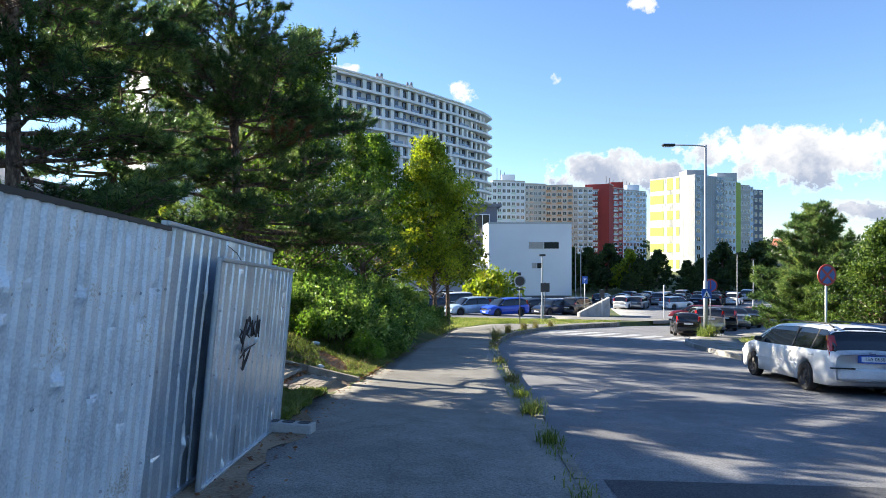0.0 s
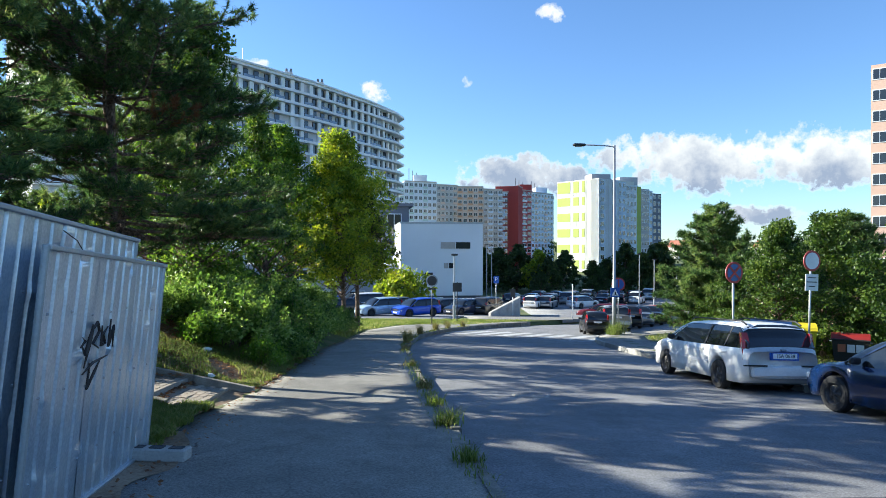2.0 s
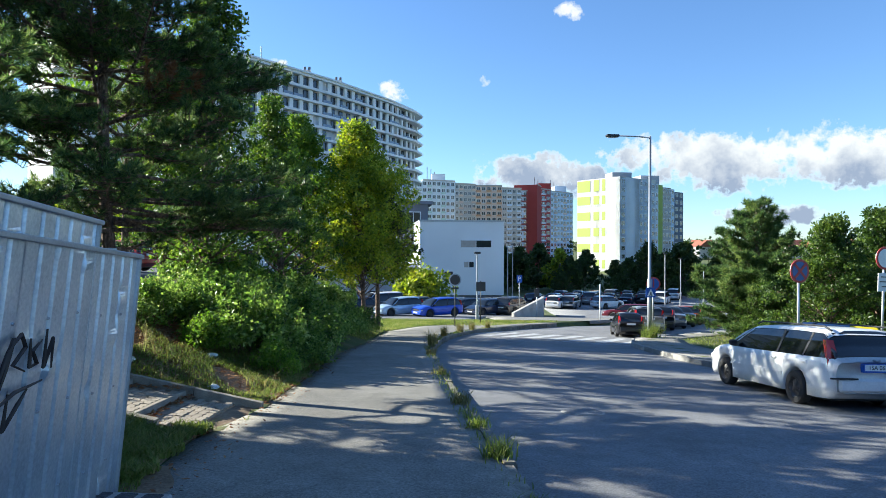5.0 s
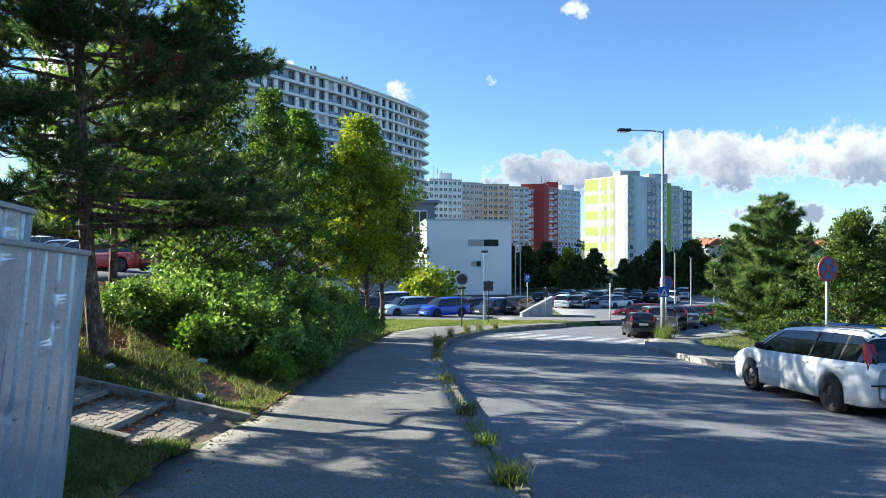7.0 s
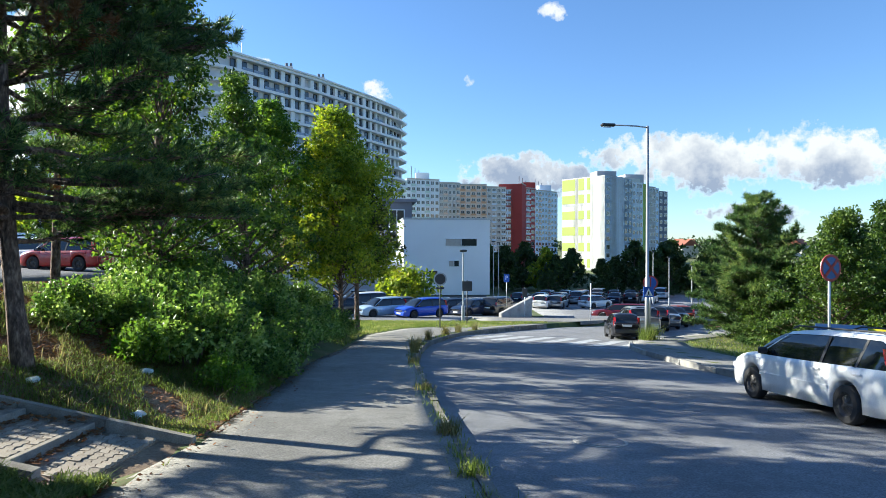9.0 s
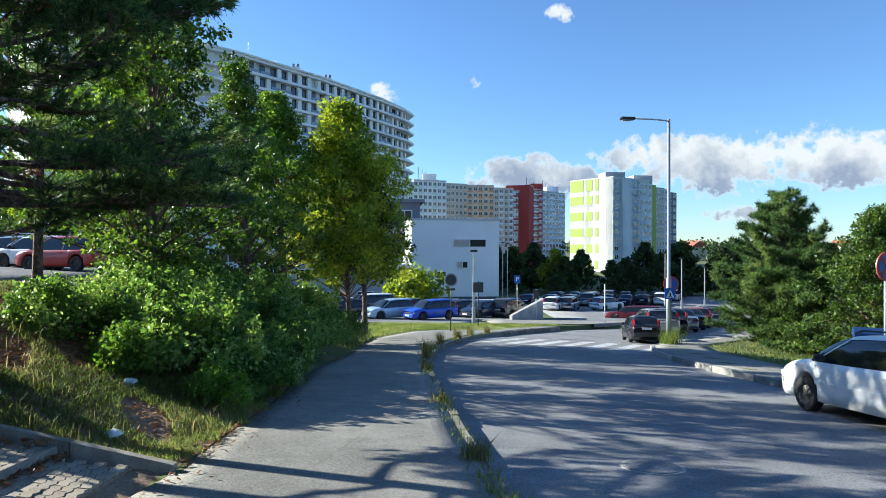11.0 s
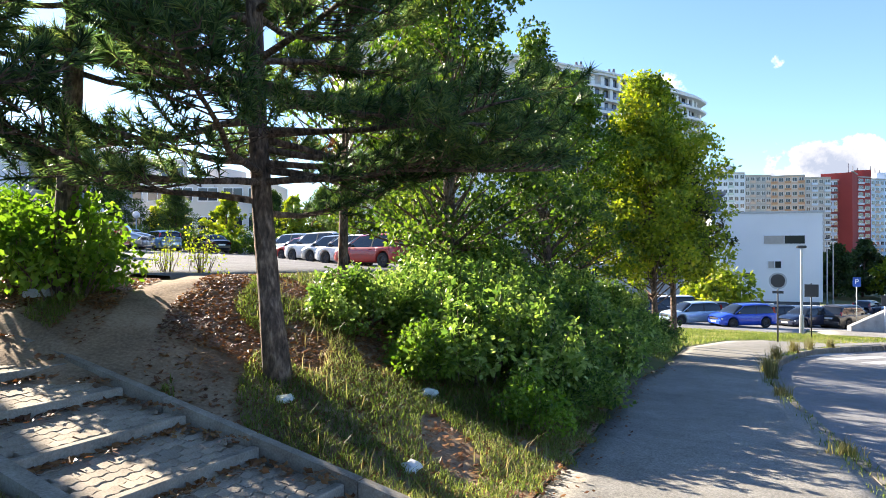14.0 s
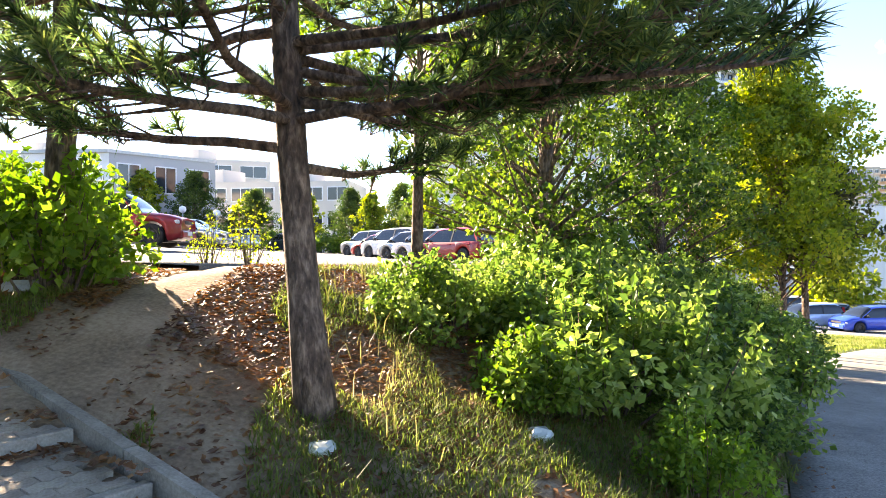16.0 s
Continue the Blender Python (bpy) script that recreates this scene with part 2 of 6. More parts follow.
LEAF_SHRUB = leaf_material("leaves_shrub", [(0.016, 0.044, 0.012), (0.085, 0.155, 0.032), (0.21, 0.30, 0.065), (0.40, 0.47, 0.17)], through=0.52, rough=0.32)
LEAF_LIME = leaf_material("leaves_bright", [(0.03, 0.08, 0.012), (0.09, 0.18, 0.022), (0.17, 0.28, 0.04), (0.27, 0.36, 0.07)], through=0.5)
LEAF_FAR = leaf_material("leaves_far", [(0.012, 0.028, 0.008), (0.026, 0.050, 0.012), (0.050, 0.085, 0.018), (0.085, 0.125, 0.025)], through=0.25)
GRASS = leaf_material("grass_blades", [(0.05, 0.078, 0.018), (0.115, 0.16, 0.034), (0.20, 0.24, 0.062), (0.36, 0.31, 0.14)], through=0.5)
GRASS_DRY = leaf_material("grass_dry", [(0.10, 0.12, 0.03), (0.20, 0.18, 0.07), (0.32, 0.26, 0.13)], through=0.4)
FALLEN = leaf_material("fallen_leaves", [(0.06, 0.024, 0.012), (0.15, 0.06, 0.025), (0.25, 0.11, 0.04), (0.36, 0.20, 0.08)], through=0.2)
BLACK = paint("black_plastic", (0.02, 0.02, 0.022), 0.5)
RUBBER = paint("rubber", (0.022, 0.022, 0.023), 0.8)
WHITE = paint("white_paint", (0.78, 0.79, 0.80), 0.6)
LINE = material("road_marking", [(0.20, 0.205, 0.21), (0.44, 0.45, 0.45), (0.60, 0.61, 0.61)], scale=5, fine=40, rough=0.8, bump=0.3)


def glass_dark(name="window_glass", c=(0.025, 0.03, 0.038)):
    m = paint(name, c, 0.06, spec=0.8)
    return m


GLASS = glass_dark()


# ---- building blocks ----
def part(name, bm, mat, parent=None, label="", smooth=False):
    """Links a bmesh as one mesh object, under parent where there is one."""
    me = bpy.data.meshes.new(name)
    bm.to_mesh(me)
    bm.free()
    return link(name, me, mat, parent, label, smooth)


def link(name, me, mat, parent=None, label="", smooth=False):
    if mat is not None and not me.materials:
        me.materials.append(mat)
    if smooth:
        me.polygons.foreach_set("use_smooth", [True] * len(me.polygons))
    ob = new(name, me)
    if parent is not None:
        ob.parent = parent
    if label:
        tagged(ob, label)
    return ob


def mesh(verts, faces):
    me = bpy.data.meshes.new("mesh")
    me.from_pydata(verts, [], faces)
    me.update()
    return me


def thing(name, m, label, category, group=""):
    ob = new(name)
    ob.matrix_basis = m
    ob.empty_display_size = 0.2
    return tagged(ob, label, category, group)


def box(bm, x0, x1, y0, y1, z0, z1, bevel=0.0):
    r = bmesh.ops.create_cube(bm, size=1, matrix=Matrix.Translation(((x0 + x1) / 2, (y0 + y1) / 2, (z0 + z1) / 2)) @ Matrix.Diagonal((x1 - x0, y1 - y0, z1 - z0, 1)))
    if bevel:
        es = list({e for v in r["verts"] for e in v.link_edges})
        bmesh.ops.bevel(bm, geom=es, offset=bevel, segments=1, affect="EDGES")
    return bm


def boxes(*specs, bevel=0.0):
    bm = bmesh.new()
    for s in specs:
        box(bm, *s, bevel=bevel)
    return bm


def tube(bm, pts, radii, seg=8, cap=True):
    """A round bar through the points."""
    rings = []
    for i, p in enumerate(pts):
        p = Vector(p)
        a = Vector(pts[max(0, i - 1)])
        b = Vector(pts[min(len(pts) - 1, i + 1)])
        d = (b - a).normalized()
        side = d.orthogonal().normalized() if abs(d.z) > 0.9 else d.cross(Vector((0, 0, 1))).normalized()
        if abs(d.z) > 0.9:
            side = Vector((1, 0, 0)) - d * d.x
            side.normalize()
        up = side.cross(d)
        r = float(radii[i] if hasattr(radii, "__len__") else radii)
        rings.append([bm.verts.new(p + r * (math.cos(k * math.tau / seg) * side + math.sin(k * math.tau / seg) * up)) for k in range(seg)])
    for r0, r1 in zip(rings, rings[1:]):
        for k in range(seg):
            bm.faces.new((r0[k], r0[(k + 1) % seg], r1[(k + 1) % seg], r1[k]))
    if cap:
        bm.faces.new(rings[0][::-1])
        bm.faces.new(rings[-1])
    return bm


def disc(bm, r, y0, y1, seg=24, z=0.0, x=0.0):
    """A round plate that faces along y."""
    m = Matrix.Translation((x, (y0 + y1) / 2, z)) @ Matrix.Rotation(radians(90), 4, "X")
    bmesh.ops.create_cone(bm, cap_ends=True, segments=seg, radius1=r, radius2=r, depth=abs(y1 - y0), matrix=m)
    return bm


# ---- the lie of the land ----
def lerp(y, ys, xs):
    return np.interp(y, ys, xs)


def kerb_left(y):
    return lerp(y, (-30, 5.8, 10, 14, 19, 22, 25, 28, 31.5, 34, 36.5, 39.5, 43, 46, 50, 110), (1.2, 1.3, 1.4, 1.46, 1.66, 1.78, 2.25, 2.85, 4.0, 5.1, 6.8, 9.0, 12.0, 15.4, 20, 80))


def kerb_right(y):
    return lerp(y, (-30, 15.7, 22, 24.7, 27, 29.6, 31.4, 33.4, 45.5, 110), (8.9, 9.0, 9.15, 9.5, 9.95, 11.0, 12.6, 14.8, 27, 92))


def edge_left(y):
    return lerp(y, (-30, 7, 10, 12, 16, 18, 21, 24, 27, 31, 33, 36, 39.5, 43), (-1.9, -1.95, -1.95, -1.55, -1.18, -1.1, -0.85, -0.3, 0.1, 0.6, 1.3, 2.4, 5.5, 9.5))


def fall(y):
    y = np.asarray(y, float)
    return -0.068 * np.where(y < 55, y, 55 + 25 * (1 - np.exp(-(np.maximum(y, 55) - 55) / 25)))


def road_z(x, y):
    return fall(y) - 0.12 - 0.03 * np.clip(x, -10, 25)


def walk_z(x, y):
    return fall(y) - 0.02 * np.asarray(x, float)


def lot_z(x, y):
    """The upper car park climbs to the west and falls to the north."""
    return 0.70 + 0.05 * (np.clip(-np.asarray(x, float), 7.7, 60) - 7.7) - 0.03 * (np.clip(np.asarray(y, float), 15.5, 75) - 15.5)


def land(x, y):
    """The height of the ground as it would lie with no kerbs."""
    x, y = np.asarray(x, float), np.asarray(y, float)
    foot = lerp(y, (-30, 9.5, 12.3, 13.8, 18, 26, 31, 36, 42, 50), (-2.3, -2.3, -2.7, -1.5, -1.25, -0.1, 0.6, 0.0, -5, -7))
    u = np.clip((foot - x) / 5.0, 0, 1)
    u = 0.75 * u + 0.25 * u * u * (3 - 2 * u)
    low = np.where(x < kerb_left(y), walk_z(np.maximum(x, -3), y), road_z(x, y) + 0.13 - 0.09 * np.clip(x - kerb_right(y) - 2.4, 0, 8))
    top = lot_z(x, y) - 0.10 * np.clip(16 - y, 0, 6)
    return low * (1 - u) + top * u


STAIR_AT, STAIR_UP, STAIR_OUT = (-1.65, 12.1), (-0.981, 0.192), (-0.192, -0.981)


def stair_local(x, y):
    """Metres up the stair and metres out from its north kerb."""
    return ((x - STAIR_AT[0]) * STAIR_UP[0] + (y - STAIR_AT[1]) * STAIR_UP[1], (x - STAIR_AT[0]) * STAIR_OUT[0] + (y - STAIR_AT[1]) * STAIR_OUT[1])


def base_z(x, y):
    z = land(x, y)
    on_road = (x > kerb_left(y) - 0.4) & (x < kerb_right(y) + 0.4)
    z = np.where(on_road, road_z(x, y) - 0.06, z)
    z = np.where((x > edge_left(y) + 0.1) & (x <= kerb_left(y) - 0.4) & (y < 43), z - 0.05, z)
    z = np.where((x < -7.4) & (y > 16.2), z - 0.08, z)
    up, out = stair_local(x, y)
    z = np.where((up > -0.1) & (up < 6.0) & (out > 0.0) & (out < 1.5), np.minimum(z, -0.82 + 0.20 * up), z)
    return z


def on_bank(x, y):
    return (x > -9.1) & (x < edge_left(y) - 0.35) & (y > 7.4) & (y < 18.1)


def ground_z(x, y):
    """The ground sheet lies a little lower where bare soil covers the bank."""
    return base_z(x, y) - np.where(on_bank(x, y), 0.25, 0.0)


def hz(x, y):
    return float(land(x, y))


def hills(x, y):
    d = np.hypot(x - 5, y)
    return np.clip((d - 300) / 1500, 0, 1) * 30


def grid(name, xs, ys, f, mat, label, kind="structure"):
    X, Y = np.meshgrid(xs, ys)
    Z = f(X, Y)
    nx, ny = len(xs), len(ys)
    verts = np.stack([X.ravel(), Y.ravel(), Z.ravel()], 1).tolist()
    faces = [(j * nx + i, j * nx + i + 1, (j + 1) * nx + i + 1, (j + 1) * nx + i) for j in range(ny - 1) for i in range(nx - 1)]
    return tagged(link(name, mesh(verts, faces), mat, None, "", True), label, kind=kind)


def ribbon(name, a, b, ys, n, f, mat, label, thick=0.0):
    """A paved strip between two edges a(y) and b(y)."""
    verts, faces = [], []
    for y in ys:
        for i in range(n + 1):
            x = float(a(y)) * (1 - i / n) + float(b(y)) * i / n
            verts.append((x, float(y), float(f(x, y))))
    m = n + 1
    for j in range(len(ys) - 1):
        for i in range(n):
            faces.append((j * m + i, j * m + i + 1, (j + 1) * m + i + 1, (j + 1) * m + i))
    if thick:
        k = len(verts)
        for j in range(len(ys)):
            for i in (0, n):
                x, y, z = verts[j * m + i]
                verts.append((x, y, z - thick))
        for j in range(len(ys) - 1):
            faces.append((j * m, (j + 1) * m, k + 2 * j + 2, k + 2 * j))
            faces.append((j * m + n, k + 2 * j + 1, k + 2 * j + 3, (j + 1) * m + n))
    return tagged(link(name, mesh(verts, faces), mat, None, "", True), label, kind="structure")


def apron_z(x, y):
    """The paved ground of the lower car parks."""
    return np.maximum(road_z(x, y) + 0.16, walk_z(np.maximum(x, -3), y) + 0.05)


xs = np.unique(np.concatenate([np.linspace(-3000, -60, 14), np.linspace(-60, -14, 24), np.arange(-14, 26, 0.25), np.linspace(26, 110, 40), np.linspace(110, 3000, 14)]))
ys = np.unique(np.concatenate([np.linspace(-3000, -40, 10), np.linspace(-40, -4, 16), np.arange(-4, 46, 0.25), np.linspace(46, 130, 45), np.linspace(130, 4000, 20)]))
grid("ground", xs, ys, lambda x, y: ground_z(x, y) + hills(x, y) + 0.02 * np.sin(3.1 * x + 1.3 * y) * np.sin(2.3 * y - x) * (np.hypot(x, y) < 40), SOIL, "patchy grass and bare soil sloping beside the street")
ys_r = np.concatenate([np.arange(-30, 50, 0.5), np.arange(50, 110, 3)])
ribbon("road", lambda y: kerb_left(y) - 0.0, kerb_right, ys_r, 16, road_z, ASPHALT, "worn grey asphalt road curving downhill")
ribbon("pavement", edge_left, lambda y: kerb_left(y) - 0.13, np.arange(-30, 43, 0.5), 8, lambda x, y: walk_z(x, y) + 0.012, FOOTWAY, "cracked asphalt footway beside the road", thick=0.25)
ribbon("pavement_east", lambda y: kerb_right(y) + 0.13, lambda y: kerb_right(y) + 2.3, np.arange(-30, 80, 0.5), 4, lambda x, y: road_z(x, y) + 0.145, FOOTWAY, "asphalt footway behind the parked cars", thick=0.25)
ribbon("parking_lot_upper", lambda y: -60.0, lambda y: lerp(y, (15.6, 17.5, 24, 60), (-6.9, -6.9, -7.8, -12)), np.arange(15.6, 62, 0.8), 24, lambda x, y: lot_z(x, y) + 0.03, ASPHALT_LOT, "sunlit asphalt car park above the bank", thick=0.2)
ribbon("parking_lot_lower", lambda y: -7.0, lambda y: lerp(y, (43.5, 52, 54, 70), (6.5, 8.5, 12, 16)), np.arange(43.5, 72, 1.0), 12, apron_z, ASPHALT, "asphalt car park filled with parked cars", thick=0.2)
ribbon("parking_lot_far", lambda y: lerp(y, (52, 54, 110), (14.5, 15, 26)), lambda y: lerp(y, (52, 60, 110), (26, 36, 84)), np.arange(52, 105, 2.0), 6, apron_z, ASPHALT, "far asphalt car park with rows of cars", thick=0.2)

ribbon("parking_apron", lambda y: lerp(y, (45.5, 52, 54), (8.2, 8.6, 12.1)), lambda y: float(kerb_left(y)) - 0.25, np.arange(45.5, 54.1, 0.5), 8, lambda x, y: apron_z(x, y) - 0.004, FOOTWAY, "pale worn asphalt between the street and the car parks", thick=0.2)


# ---- plants ----
def leaf_cloud(rng, centres, radii, count, size, flat=0.75, droop=0.35):
    """Vertices and faces of many small bent leaves, gathered in clumps."""
    verts, faces = [], []
    w = np.array(radii) ** 2
    w = w / w.sum()
    pick = rng.choice(len(centres), count, p=w)
    d = rng.normal(size=(count, 3))
    d /= np.linalg.norm(d, axis=1)[:, None]
    rad = np.array(radii)[pick] * (0.45 + 0.6 * rng.random(count) ** 0.6)
    p = np.array(centres)[pick] + d * rad[:, None] * np.array((1, 1, flat))
    s = size * (0.6 + 0.8 * rng.random(count))
    a = rng.normal(size=(count, 3)) + d * 0.6
    a[:, 2] -= droop
    a /= np.linalg.norm(a, axis=1)[:, None]
    n = rng.normal(size=(count, 3)) * 0.7 + d * 0.5 + np.array((0, 0, 0.6))
    b = np.cross(n, a)
    b /= np.linalg.norm(b, axis=1)[:, None]
    up = np.cross(a, b)
    s = s[:, None]
    quad = np.stack([p, p + a * s * 0.5 + b * s * 0.32 + up * s * 0.08, p + a * s, p + a * s * 0.5 - b * s * 0.32 + up * s * 0.08], 1).reshape(-1, 3)
    idx = (np.arange(count) * 4)[:, None]
    tri = np.concatenate([idx + (0, 1, 2), idx + (0, 2, 3)], 1).reshape(-1, 3)
    return quad, tri


def limb_points(rng, start, direction, length, n=5, rise=0.15, wander=0.12):
    pts, d = [Vector(start)], Vector(direction).normalized()
    for _ in range(n):
        d = (d + Vector(rng.normal(size=3) * wander) + Vector((0, 0, rise / n))).normalized()
        pts.append(pts[-1] + d * length / n)
    return pts


def broadleaf(name, seed, height, spread, base, leaves, size, mat, label, category="tree", trunk=0.13, clumps=60, puff=0.05, shape=0.5, lump=0.11, flat=0.5):
    """A tree about the origin: tapered trunk with limbs, and a crown of leaves in clumps."""
    rng = np.random.default_rng(seed)
    root = thing(name, Matrix(), label, category)
    bm = bmesh.new()
    lean = rng.normal(size=2) * 0.04
    axis = [Vector((lean[0] * height * f, lean[1] * height * f, height * f * 0.93 - 0.15)) for f in (0, 0.03, 0.15, 0.35, 0.6, 0.85, 1)]
    tube(bm, axis, [trunk * k for k in (1.5, 1.1, 0.95, 0.8, 0.5, 0.2, 0.05)], 9)
    centres, radii = [], []
    for k in range(clumps):
        f = base + (1 - base) * (k + rng.random()) / clumps
        rel = (f - base) / (1 - base)
        prof = math.sin(math.pi * min(1, (rel * 0.86 + 0.14)) ** shape) ** 0.8 if rel < 0.999 else 0.2
        out = spread * max(0.12, prof) * (0.35 + 0.80 * rng.random())
        ang = k * 2.4 + rng.normal() * 0.4
        start = Vector((lean[0] * height * f, lean[1] * height * f, height * max(0.12, f - 0.12) * 0.93))
        end = Vector((start.x + out * math.cos(ang), start.y + out * math.sin(ang), height * f + 0.1 * out))
        if k % 2 == 0:
            mid = (start + end) / 2 + Vector(rng.normal(size=3) * 0.08)
            tube(bm, [start, mid, end], [trunk * 0.28 * (1.1 - rel * 0.7), trunk * 0.16 * (1.1 - rel * 0.7), 0.006], 5, cap=False)
        centres.append(start.lerp(end, 0.62))
        radii.append(spread * (puff * 0.8 + lump * 0.6 * rng.random()))
        centres.append(end)
        radii.append(spread * (puff + lump * rng.random()))
    part("trunk", bm, BARK, root, smooth=True)
    q, t = leaf_cloud(rng, [tuple(c) for c in centres], radii, leaves, size, flat=flat)
    link("crown", mesh(q.tolist(), t.tolist()), mat, root)
    return root


def needles(rng, base, tip, count, length, spreadness=0.8, wide=1.0):
    """Bottle-brush of needles along a twig."""
    base, tip = np.array(base), np.array(tip)
    axis = tip - base
    la = np.linalg.norm(axis)
    axis = axis / la
    f = rng.random(count) ** 0.6
    p = base + axis * (f * la)[:, None]
    d = rng.normal(size=(count, 3)) * spreadness + axis * 0.95 + np.array((0, 0, 0.12))
    d /= np.linalg.norm(d, axis=1)[:, None]
    s = rng.normal(size=(count, 3))
    s = np.cross(d, s)
    s /= np.linalg.norm(s, axis=1)[:, None]
    ln = (length * (0.7 + 0.5 * rng.random(count)))[:, None]
    w = (0.0058 + 0.003 * rng.random((count, 1))) * wide
    return np.stack([p - s * w, p + s * w, p + d * ln], 1).reshape(-1, 3)


def pine(seed, height, spread, base, label, whorls=13, boughs=5, trunk=0.15, lean=(0.0, 0.0), count=84, old=3, per=13.0, bare=0.26, wide=1.0, low=()):
    """A black pine: bare trunk below, whorls of boughs that carry brushes of needles."""
    rng = np.random.default_rng(seed)
    root = thing("pine_tree", Matrix(), label, "tree")
    bm, tris, dry = bmesh.new(), [], []
    at = lambda f: Vector((lean[0] * (1 - (1 - f) ** 3) * height, lean[1] * f * height, height * f - 0.1))
    tube(bm, [at(f) + Vector((0.02 * math.sin(9 * f + seed), 0.02 * math.cos(7 * f), 0)) for f in np.linspace(0, 1, 12)], [trunk * (1.35 if f == 0 else 1) * (1 - f) ** 0.75 + 0.012 for f in np.linspace(0, 1, 12)], 12)
    for f, heading, ln, dip in low:
        a = radians(heading)
        pts = limb_points(rng, at(f), (math.cos(a), math.sin(a), dip), ln, 6, 0.30, 0.06)
        tube(bm, pts, [0.034 * (1 - i / 7) + 0.005 for i in range(7)], 6, cap=False)
        for j in range(int(ln * 15)):
            g = 0.42 + 0.58 * (j + 0.5) / int(ln * 15)
            i = min(5, int(g * 6))
            p = pts[i].lerp(pts[i + 1], min(1, g * 6 - i))
            side = Vector((-math.sin(a), math.cos(a), 0)) * (-1) ** j
            tip = p + (side * (0.5 + 0.3 * rng.random()) + Vector((math.cos(a), math.sin(a), 0.5)) * 0.5).normalized() * (0.28 + 0.3 * rng.random())
            tube(bm, [p, tip], [0.007, 0.004], 4, cap=False)
            tris.append(needles(rng, p.lerp(tip, 0.35), tip, count, 0.13 * wide, wide=wide))
    for w in range(whorls):
        f = base + (0.98 - base) * (w / (whorls - 1)) ** 1.12
        rel = (f - base) / (1 - base)
        reach = spread * (0.78 + 0.22 * math.sin(rel * 3.0 + 0.5)) * (1.0 - rel) ** 0.62 + 0.25
        here = boughs + (w % 2) + (2 if 0.25 < rel < 0.5 else -1 if rel < 0.15 or rel > 0.5 else 0)
        thin = 0.8 if rel < 0.18 else 1.2 if rel < 0.48 else 0.8
        for k in range(here):
            ang = w * 1.1 + k * math.tau / here + rng.normal() * 0.2
            ln = reach * (0.6 + 0.5 * rng.random())
            d = (math.cos(ang), math.sin(ang), -0.08 + 0.55 * rel + float(np.clip(rng.normal(), -1.2, 1.5)) * 0.10)
            pts = limb_points(rng, at(f + 0.01 * rng.normal()), d, ln, 6, 0.25, 0.10)
            tube(bm, pts, [0.036 * (1 - 0.5 * rel) * (1 - i / 7) + 0.005 for i in range(7)], 6, cap=False)
            is_old = old > 0 and w in (2, 5, 8) and k == 0
            n = max(4, int(ln * per * thin))
            for j in range(n):
                g = bare + (1.0 - bare) * (j + 0.6) / n
                i = min(5, int(g * 6))
                p = pts[i].lerp(pts[i + 1], min(1, g * 6 - i))
                tang = (pts[i + 1] - pts[i]).normalized()
                perp = tang.cross(Vector((0, 0, 1))).normalized() * (-1) ** j
                tl = (0.30 + 0.45 * ln / 3 * (1.15 - g)) * (0.7 + 0.6 * rng.random())
                mid = p + (tang * 0.7 + perp * (0.8 + 0.3 * rng.normal()) + Vector((0, 0, -0.1 + 0.2 * rng.normal()))).normalized() * tl * 0.6
                tip = mid + (tang * 0.6 + perp * 0.4 + Vector((0, 0, 0.55 + 0.25 * rng.normal()))).normalized() * tl * 0.5
                tube(bm, [p, mid, tip], [0.008, 0.006, 0.004], 4, cap=False)
                (dry if is_old and j > n * 0.5 else tris).append(needles(rng, mid.lerp(tip, 0.1), tip, count, 0.132 * wide, wide=wide))
                if rng.random() < 0.9:
                    side2 = mid + (tang * 0.9 - perp * 0.5 + Vector((0, 0, 0.4))).normalized() * tl * 0.4
                    tube(bm, [mid, side2], [0.005, 0.003], 3, cap=False)
                    tris.append(needles(rng, mid.lerp(side2, 0.3), side2, count * 3 // 4, 0.125 * wide, wide=wide))
            tris.append(needles(rng, pts[-2], pts[-1] + (pts[-1] - pts[-2]) * 0.3, count, 0.140 * wide, wide=wide))
    part("trunk", bm, BARK, root, smooth=True)
    q = np.concatenate(tris)
    link("crown", mesh(q.tolist(), np.arange(len(q)).reshape(-1, 3).tolist()), NEEDLE, root)
    if dry:
        q = np.concatenate(dry)
        link("dead_twig", mesh(q.tolist(), np.arange(len(q)).reshape(-1, 3).tolist()), NEEDLE_OLD, root, "withered rust-brown needles")["kind"] = "stuff"
    return root


